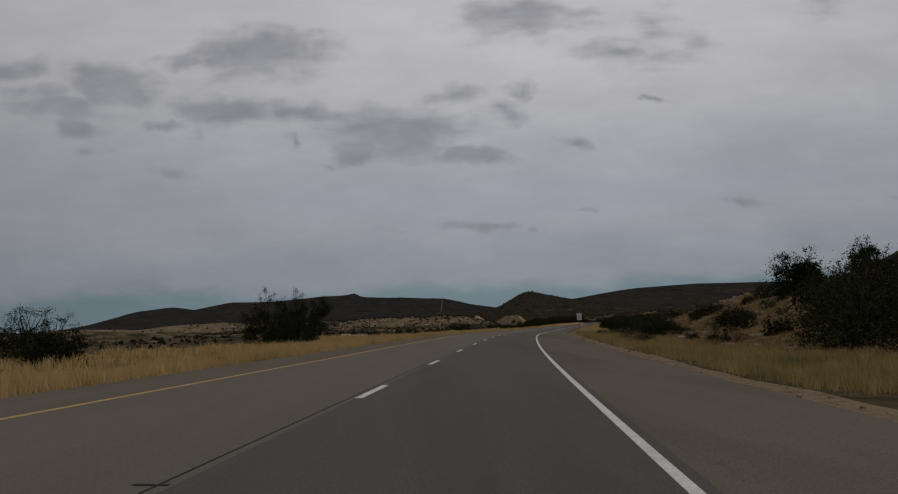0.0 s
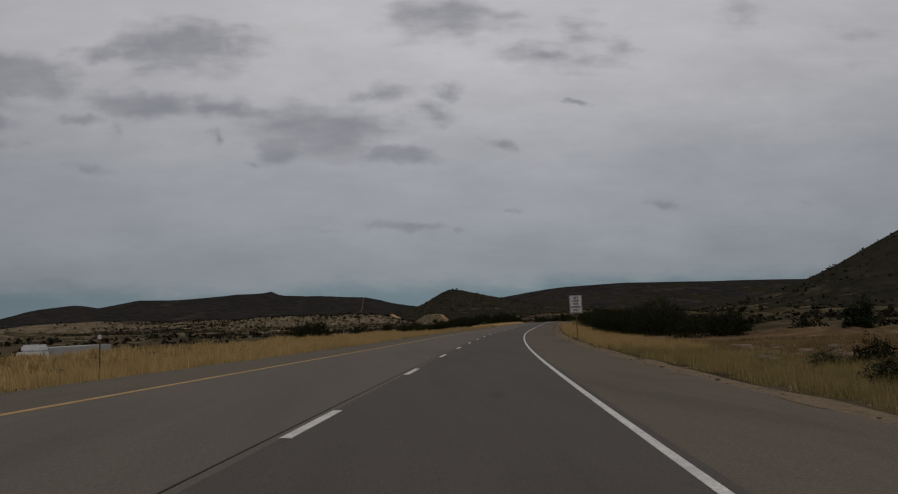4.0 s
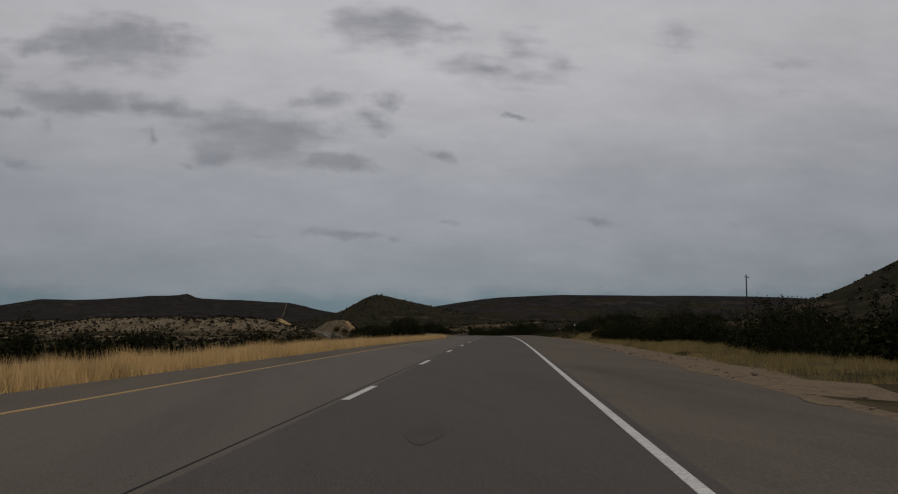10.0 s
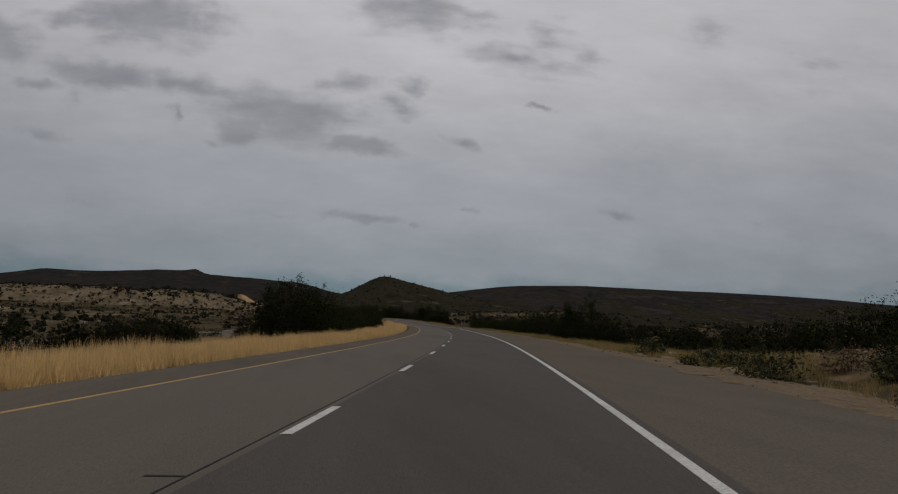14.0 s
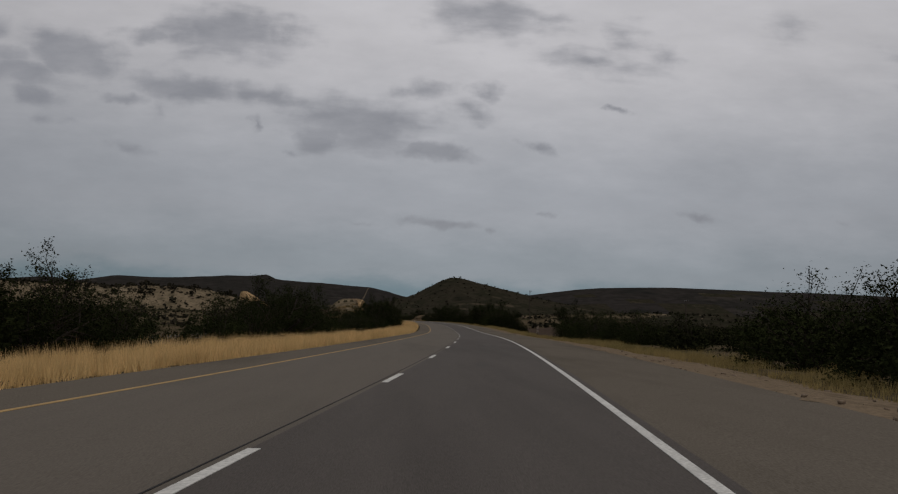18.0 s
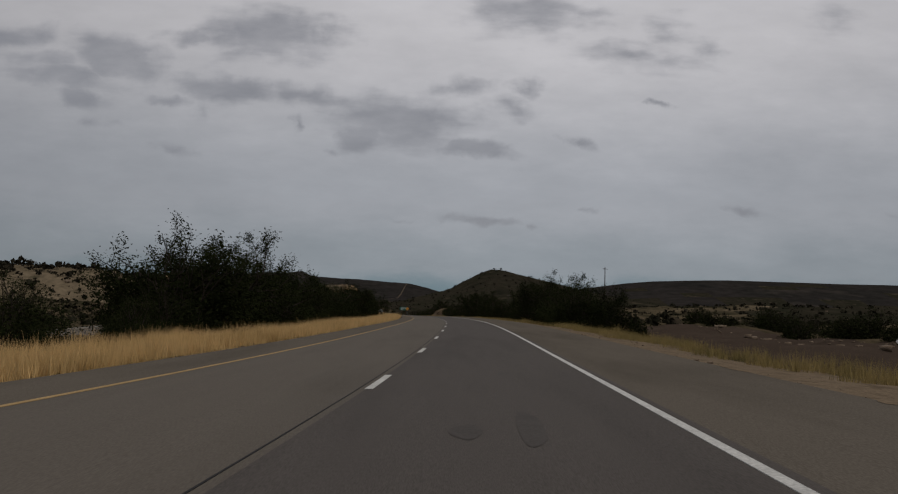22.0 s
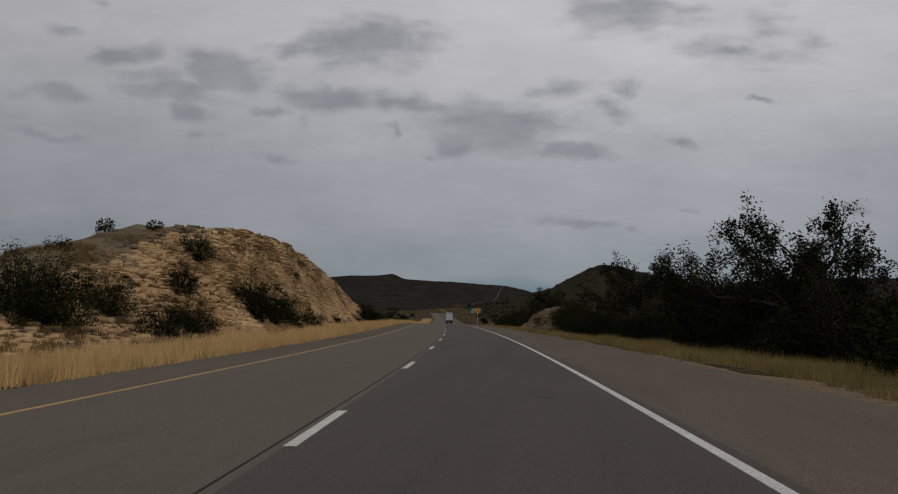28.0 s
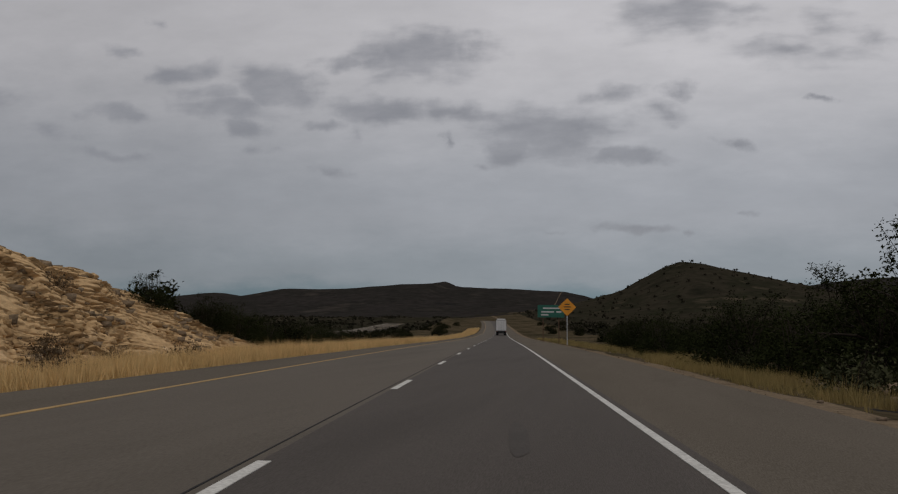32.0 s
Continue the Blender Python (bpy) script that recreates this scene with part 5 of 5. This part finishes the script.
# ---- signs and roadside furniture ----
def at_road(s, lat, turn=0.0, lift=0.0):
    p = road_point(s, lat)
    z = float(ground_height(p[0], p[1])) + lift
    return Matrix.LocRotScale((p[0], p[1], z), Euler((0, 0, float(np.interp(s, RS, RH)) + turn)), None)


def letters(text, size, x, z, parent, mat, y=-0.03):
    cu = bpy.data.curves.new("lettering", "FONT")
    cu.body, cu.size, cu.align_x, cu.align_y = text, size, "CENTER", "CENTER"
    cu.extrude, cu.offset = 0.002, 0.010
    tmp = new("lettering", cu)
    me = bpy.data.meshes.new_from_object(tmp)
    bpy.data.objects.remove(tmp)
    me.materials.clear()
    me.materials.append(mat)
    ob = part("lettering", me, None, parent)
    ob.matrix_basis = Matrix.LocRotScale((x, y, z), Euler((radians(90), 0, 0)), Vector((0.92, 1, 1)))
    return ob


def round_plate(w, h, thick, r, bm=None, at=(0, 0, 0)):
    bm = bm or bmesh.new()
    vs = []
    for cx, cz, a0 in ((w / 2 - r, h / 2 - r, 0), (-w / 2 + r, h / 2 - r, 90), (-w / 2 + r, -h / 2 + r, 180), (w / 2 - r, -h / 2 + r, 270)):
        for k in range(5):
            a = radians(a0 + 22.5 * k)
            vs.append(bm.verts.new((at[0] + cx + r * math.cos(a), at[1], at[2] + cz + r * math.sin(a))))
    f = bm.faces.new(vs)
    g = bmesh.ops.extrude_face_region(bm, geom=[f])
    bmesh.ops.translate(bm, vec=(0, thick, 0), verts=[v for v in g["geom"] if isinstance(v, bmesh.types.BMVert)])
    bmesh.ops.recalc_face_normals(bm, faces=bm.faces)
    return bm


def passing_sign():
    ob = new("road_sign")
    part("post", box(0.07, 0.06, 4.0, (0, 0.04, 1.7), 0.008), RUST, ob, "rusty steel sign post")
    zc, w, h = 3.10, 1.08, 1.54
    plate = part("panel", round_plate(w, h, 0.006, 0.06, None, (0, 0, zc)), SIGN_WHITE, ob, "white metal sign panel")
    bm = bmesh.new()
    for sx, sz, x, z in ((w - 0.08, 0.035, 0, h / 2 - 0.05), (w - 0.08, 0.035, 0, -h / 2 + 0.05), (0.035, h - 0.14, w / 2 - 0.05, 0), (0.035, h - 0.14, -w / 2 + 0.05, 0)):
        box(sx, 0.004, sz, (x, -0.004, zc + z), 0, bm)
    part("border", bm, SIGN_BLACK, ob, "black sign border")
    for k, word in enumerate(("LEFT", "LANE", "FOR", "PASSING", "ONLY")):
        letters(word, 0.255 if word != "PASSING" else 0.235, 0, zc + 0.535 - 0.267 * k, ob, SIGN_BLACK, -0.008)
    for x in (-0.45, 0.45):
        part("bolt", box(0.03, 0.02, 0.03, (x, -0.006, zc + 0.29), 0.005), STEEL, ob)
    return tagged(ob, "white rectangular lane-use sign with black capitals on a rusty post", "road sign")


s = passing_sign()
s.matrix_world = at_road(210, -8.25, radians(-3))
s.rotation_euler[1] = radians(-1)


def diamond_sign():
    ob = new("warning_sign")
    part("post", box(0.07, 0.06, 3.2, (0, 0.04, 1.4), 0.008), STEEL, ob)
    bm = round_plate(1.0, 1.0, 0.006, 0.06)
    bmesh.ops.rotate(bm, verts=bm.verts, matrix=Matrix.Rotation(radians(45), 3, "Y"))
    bmesh.ops.translate(bm, verts=bm.verts, vec=(0, 0, 2.75))
    part("panel", bm, SIGN_YELLOW, ob, "orange-yellow diamond panel")
    bm = bmesh.new()
    for k, w in enumerate((0.4, 0.56, 0.4)):
        box(w, 0.004, 0.08, (0, -0.005, 2.97 - 0.2 * k), 0, bm)
    part("marking", bm, SIGN_BLACK, ob, "dark unreadable bars")
    return tagged(ob, "orange-yellow diamond warning sign on a steel post", "road sign")


diamond_sign().matrix_world = at_road(1083, -7.1, 0, 0.35)


def guide_sign():
    ob = new("guide_sign")
    for x in (-0.95, 0.95):
        part("post", box(0.10, 0.10, 4.8, (x, 0.1, 1.4), 0.012), RUST, ob)
    part("panel", round_plate(3.2, 1.5, 0.02, 0.12, None, (0, 0, 3.2)), SIGN_GREEN, ob, "green guide panel")
    bm = bmesh.new()
    for w, x, z in ((2.3, 0.2, 3.56), (1.5, -0.4, 3.12), (0.6, 0.95, 3.12), (0.9, -0.75, 2.76)):
        box(w, 0.006, 0.16, (x, -0.006, z), 0, bm)
    part("marking", bm, SIGN_WHITE, ob, "pale unreadable bars")
    return tagged(ob, "large green guide sign with pale unreadable bars on two posts", "road sign")


guide_sign().matrix_world = at_road(1122, -7.9, 0, 0.6)


def object_marker(flip):
    ob = new("object_marker")
    part("post", box(0.06, 0.04, 1.9, (0, 0.03, 0.75), 0.006), RUST, ob)
    part("panel", round_plate(0.30, 0.91, 0.005, 0.12, None, (0, 0, 1.25)), SIGN_BLACK, ob, "black striped panel")
    bm = bmesh.new()
    for k in range(4):
        z = 0.93 + 0.215 * k
        v = [bm.verts.new((flip * x, -0.004, z + q)) for x, q in ((-0.145, -0.06), (0.145, 0.06), (0.145, 0.15), (-0.145, 0.03))]
        bm.faces.new(v)
        bm.faces.new([bm.verts.new(q.co + Vector((0, 0.003, 0))) for q in reversed(v)])
    part("stripe", bm, MARKER_PALE, ob, "pale slanted stripes")
    return tagged(ob, "narrow striped object marker on a thin post in the grass", "road sign", "object markers")


object_marker(1).matrix_world = at_road(693.8, -10.6, 0, -0.1)
object_marker(-1).matrix_world = at_road(692, 12.6, 0, -0.15) @ Matrix.Scale(0.84, 4)


def delineator():
    ob = new("delineator")
    part("post", box(0.036, 0.02, 1.5, (0, 0, 0.5), 0.006), RUST, ob)
    part("reflector", round_plate(0.09, 0.11, 0.012, 0.035, None, (0, -0.022, 1.14)), SIGN_WHITE, ob, "small white reflector")
    return tagged(ob, "thin rusty delineator post with a white reflector", "post", "delineator posts")


first = delineator()
first.matrix_world = at_road(234.6, -7.3)
for a, c in ((381, -7.1), (317, 7.6), (578, 7.4), (150, 7.8)):
    copy_thing(first, at_road(a, c))


def crossing_marker():
    ob = new("marker_post")
    part("post", box(0.07, 0.05, 1.6, (0, 0, 0.6), 0.006), SIGN_WHITE, ob)
    bm = round_plate(0.36, 0.36, 0.01, 0.04)
    bmesh.ops.rotate(bm, verts=bm.verts, matrix=Matrix.Rotation(radians(45), 3, "Y"))
    bmesh.ops.translate(bm, verts=bm.verts, vec=(0, -0.03, 1.45))
    part("panel", bm, SIGN_WHITE, ob, "small white diamond")
    return tagged(ob, "small white diamond marker on a post beside the dry wash", "post")


crossing_marker().matrix_world = at_road(745, -24)


def guard_rail():
    ob = new("guard_rail")
    prof = [(0, 0.0), (0.06, 0.05), (0.06, 0.11), (0, 0.15), (0.06, 0.20), (0.06, 0.26), (0, 0.31)]
    bm = bmesh.new()
    rows = [[bm.verts.new((x, -q[0], 0.42 + q[1])) for q in prof] for x in (0, 3.5, 7.0)]
    for a, c in zip(rows, rows[1:]):
        for k in range(len(prof) - 1):
            bm.faces.new((a[k], c[k], c[k + 1], a[k + 1]))
    bmesh.ops.solidify(bm, geom=bm.faces[:], thickness=0.004)
    part("rail", bm, STEEL, ob, "galvanised corrugated rail")
    for x in (0.2, 2.1, 4.0, 6.0):
        part("post", box(0.15, 0.15, 1.0, (x, 0.12, 0.35), 0.01), TIMBER, ob, "dark timber post")
    return tagged(ob, "short galvanised guard rail on timber posts beside the wash", "guard rail")


guard_rail().matrix_world = at_road(696, -14.2, radians(-70))


def utility_pole(h):
    ob = new("utility_pole")
    part("pole", mesh_of("pole", *tube([(0, 0, -0.6), (0, 0, h * 0.5), (0, 0, h)], [0.16, 0.13, 0.10], 8), TIMBER, True), None, ob)
    part("crossarm", box(1.5, 0.1, 0.12, (0, -0.12, h - 0.5), 0.01), TIMBER, ob)
    for x in (-0.65, 0.0, 0.65):
        part("insulator", mesh_of("insulator", *tube([(x, -0.12, h - 0.45), (x, -0.12, h - 0.28)], [0.05, 0.03], 6), STEEL), None, ob)
    return tagged(ob, "tall thin wooden utility pole standing in the scrub", "utility pole", "utility poles")


for s, lat, top in ((490.8, -50, 11.5), (924, -46, 13.6), (797, -61, 8.4), (1103, -53, 11.0)):
    p = road_point(s, lat)
    g = float(ground_height(p[0], p[1]))
    utility_pole(max(4.5, float(np.interp(s, RS, RZ)) + top - g)).matrix_world = Matrix.LocRotScale((p[0], p[1], g), Euler((0, 0, 0.6)), None)


def bare_post(h, thick, mat, text):
    ob = new("post")
    part("shaft", mesh_of("shaft", *tube([(0, 0, -0.5), (0, 0, h)], [thick, thick * 0.85], 8), mat, True), None, ob)
    part("cap", mesh_of("cap", *tube([(0, 0, h), (0, 0, h + 0.03)], [thick * 0.95, thick * 0.6], 8), mat, True), None, ob)
    return tagged(ob, text, "post")


bare_post(3.0, 0.042, TIMBER, "slim dark pole standing among the brush").matrix_world = at_road(450, -16.4)
for s, lat in ((436, -28.5), (438.5, -30.2)):
    bare_post(1.6, 0.07, SIGN_WHITE, "short white gate post on the stony slope").matrix_world = at_road(s, lat, 0, 0.3)


def yucca():
    ob = new("yucca")
    r = np.random.RandomState(9)
    part("trunk", mesh_of("trunk", *tube([(0, 0, -0.2), (0.03, 0, 0.5), (0, 0.02, 0.9)], [0.13, 0.12, 0.10], 7), BARK), None, ob)
    v, f = [], []
    for k in range(150):
        a, e = r.uniform(0, 6.28), r.uniform(-0.5, 1.45)
        d = np.array((math.cos(a) * math.cos(e), math.sin(a) * math.cos(e), math.sin(e)))
        q = np.array((0, 0, 0.95)) + d * 0.06
        w = np.cross(d, (0, 0, 1)) * 0.025
        n = len(v)
        v += [q - w, q + w, q + d * r.uniform(0.6, 0.85)]
        f.append((n, n + 1, n + 2))
    part("leaf_ball", mesh_of("leaf_ball", v, f, LEAF), None, ob, "stiff radiating blades")
    return tagged(ob, "dark yucca with a ball of stiff pointed blades", "yucca")


yucca().matrix_world = at_road(453, -17.0) @ Matrix.Scale(1.35, 4)


def tyre_scrap(n, seed):
    r = np.random.RandomState(seed)
    x = np.linspace(0, n, 10)
    z = 0.03 + 0.05 * np.abs(np.sin(x * 3 + seed))
    bm = bmesh.new()
    rows = [[bm.verts.new((a, -0.09 + r.uniform(-0.02, 0.02), q)), bm.verts.new((a, 0.09 + r.uniform(-0.02, 0.02), q + 0.02))] for a, q in zip(x, z)]
    for a, c in zip(rows, rows[1:]):
        bm.faces.new((a[0], c[0], c[1], a[1]))
    bmesh.ops.solidify(bm, geom=bm.faces[:], thickness=0.02)
    ob = part("tyre_scrap", bm, RUBBER)
    return tagged(ob, "torn black strip of tyre tread on the verge", "tyre scrap", "tyre scraps")


for k, (s, lat, n, turn, up) in enumerate(((218, 6.2, 1.7, 80, 0.02), (206, -8.0, 0.9, 30, 0.05), (314, 5.9, 0.8, 20, 0.03), (200, 5.9, 1.2, 75, 0.02), (698, -7.6, 1.0, 10, 0.03),
                                           (398, -7.3, 0.8, 15, 0.03), (804, -5.6, 0.25, 0, 0.0), (1012, -5.2, 0.3, 0, 0.0), (1024, -7.6, 0.9, 20, 0.03), (690, -7.2, 0.5, 60, 0.03))):
    m = at_road(s, lat, radians(turn), up)
    if RIGHT_EDGE < lat < LEFT_EDGE:
        m.translation.z = float(road_point(s, lat)[2]) + 0.01
    tyre_scrap(n, k).matrix_world = m


# ---- vehicles ----
def wheel(parent, x, y, r, w):
    bm = bmesh.new()
    bmesh.ops.create_cone(bm, cap_ends=True, segments=20, radius1=r, radius2=r, depth=w)
    bmesh.ops.rotate(bm, verts=bm.verts, matrix=Matrix.Rotation(radians(90), 3, "Y"))
    bmesh.ops.bevel(bm, geom=[e for e in bm.edges if len(e.link_faces) == 2 and e.calc_face_angle() > 1], offset=0.04, segments=2, affect="EDGES")
    bm.to_mesh(me := bpy.data.meshes.new("tyre"))
    bm.free()
    me.materials.append(RUBBER)
    t = part("wheel", me, None, parent)
    t.location = (x, y, r)
    bm = bmesh.new()
    bmesh.ops.create_cone(bm, cap_ends=True, segments=16, radius1=r * 0.58, radius2=r * 0.5, depth=w + 0.02)
    bmesh.ops.rotate(bm, verts=bm.verts, matrix=Matrix.Rotation(radians(90), 3, "Y"))
    part("rim", bm, STEEL, t)
    return t


def semi_truck(text):
    """Heading along +y, seen from behind."""
    ob = new("semi_truck")
    part("trailer_box", box(2.55, 14.0, 2.75, (0, 0, 2.5), 0.04), TRAILER_GREY, ob, "pale grey trailer box")
    bm = box(2.4, 0.06, 2.45, (-0.0, -7.03, 2.45), 0.01)
    part("rear_door", bm, BODY_WHITE, ob)
    for x in (-0.62, -0.05, 0.05, 0.62):
        part("lock_bar", box(0.04, 0.05, 2.4, (x, -7.08, 2.45), 0.008), STEEL, ob)
    part("rear_frame", box(2.55, 0.14, 0.25, (0, -7.02, 1.02), 0.02), BODY_DARK, ob)
    part("under_ride_bar", box(2.3, 0.1, 0.12, (0, -6.95, 0.55), 0.02), BODY_DARK, ob)
    for x in (-1.05, 1.05):
        part("tail_lamp", box(0.22, 0.04, 0.1, (x, -7.11, 1.02), 0.01), TAIL, ob)
        part("mud_flap", box(0.6, 0.02, 0.7, (x * 0.9, -6.6, 0.55), 0.005), RUBBER, ob)
    part("chassis", box(1.0, 13.0, 0.25, (0, 0.5, 1.0), 0.02), BODY_DARK, ob)
    part("cab", box(2.45, 2.6, 2.6, (0, 9.0, 2.2), 0.12), BODY_WHITE, ob)
    part("bonnet", box(2.0, 1.9, 1.3, (0, 11.0, 1.5), 0.15), BODY_WHITE, ob)
    part("fairing", box(2.4, 1.6, 0.8, (0, 8.6, 3.85), 0.2), BODY_WHITE, ob)
    part("windscreen", box(2.0, 0.05, 0.75, (0, 10.31, 2.75), 0.02), GLASS, ob)
    part("grille", box(1.3, 0.08, 0.9, (0, 11.97, 1.45), 0.03), STEEL, ob)
    part("bumper", box(2.4, 0.3, 0.4, (0, 11.95, 0.62), 0.05), STEEL, ob)
    for x in (-1, 1):
        part("side_window", box(0.04, 0.9, 0.65, (x * 1.225, 9.6, 2.75), 0.015), GLASS, ob)
        part("headlight", box(0.35, 0.08, 0.25, (x * 0.9, 11.93, 1.15), 0.03), SIGN_WHITE, ob)
        part("mirror", box(0.1, 0.15, 0.55, (x * 1.45, 10.35, 2.6), 0.03), BODY_DARK, ob)
        part("fuel_tank", box(0.5, 1.5, 0.55, (x * 0.95, 9.6, 0.75), 0.1), STEEL, ob)
    for y in (-5.6, -4.3, 7.2, 8.5, 11.2):
        for x in (-0.98, 0.98):
            wheel(ob, x, y, 0.5, 0.5)
    return tagged(ob, text, "truck")


semi_truck("white-cabbed truck with a grey trailer on the lane ahead").matrix_world = Matrix.LocRotScale(Vector(road_point(1248, -1.9)), Euler((0, 0, float(np.interp(1248, RS, RH)))), None)


def on_other(s, off):
    p = road_point(s, other_lat(s) + off)
    z = float(np.interp(s, OTHER_S, OTHER_Z))
    return Matrix.LocRotScale((p[0], p[1], z), Euler((0, 0, float(np.interp(s, RS, RH)) + math.pi)), None)


semi_truck("white-cabbed truck with a grey trailer beyond the median").matrix_world = on_other(233, 1.8)
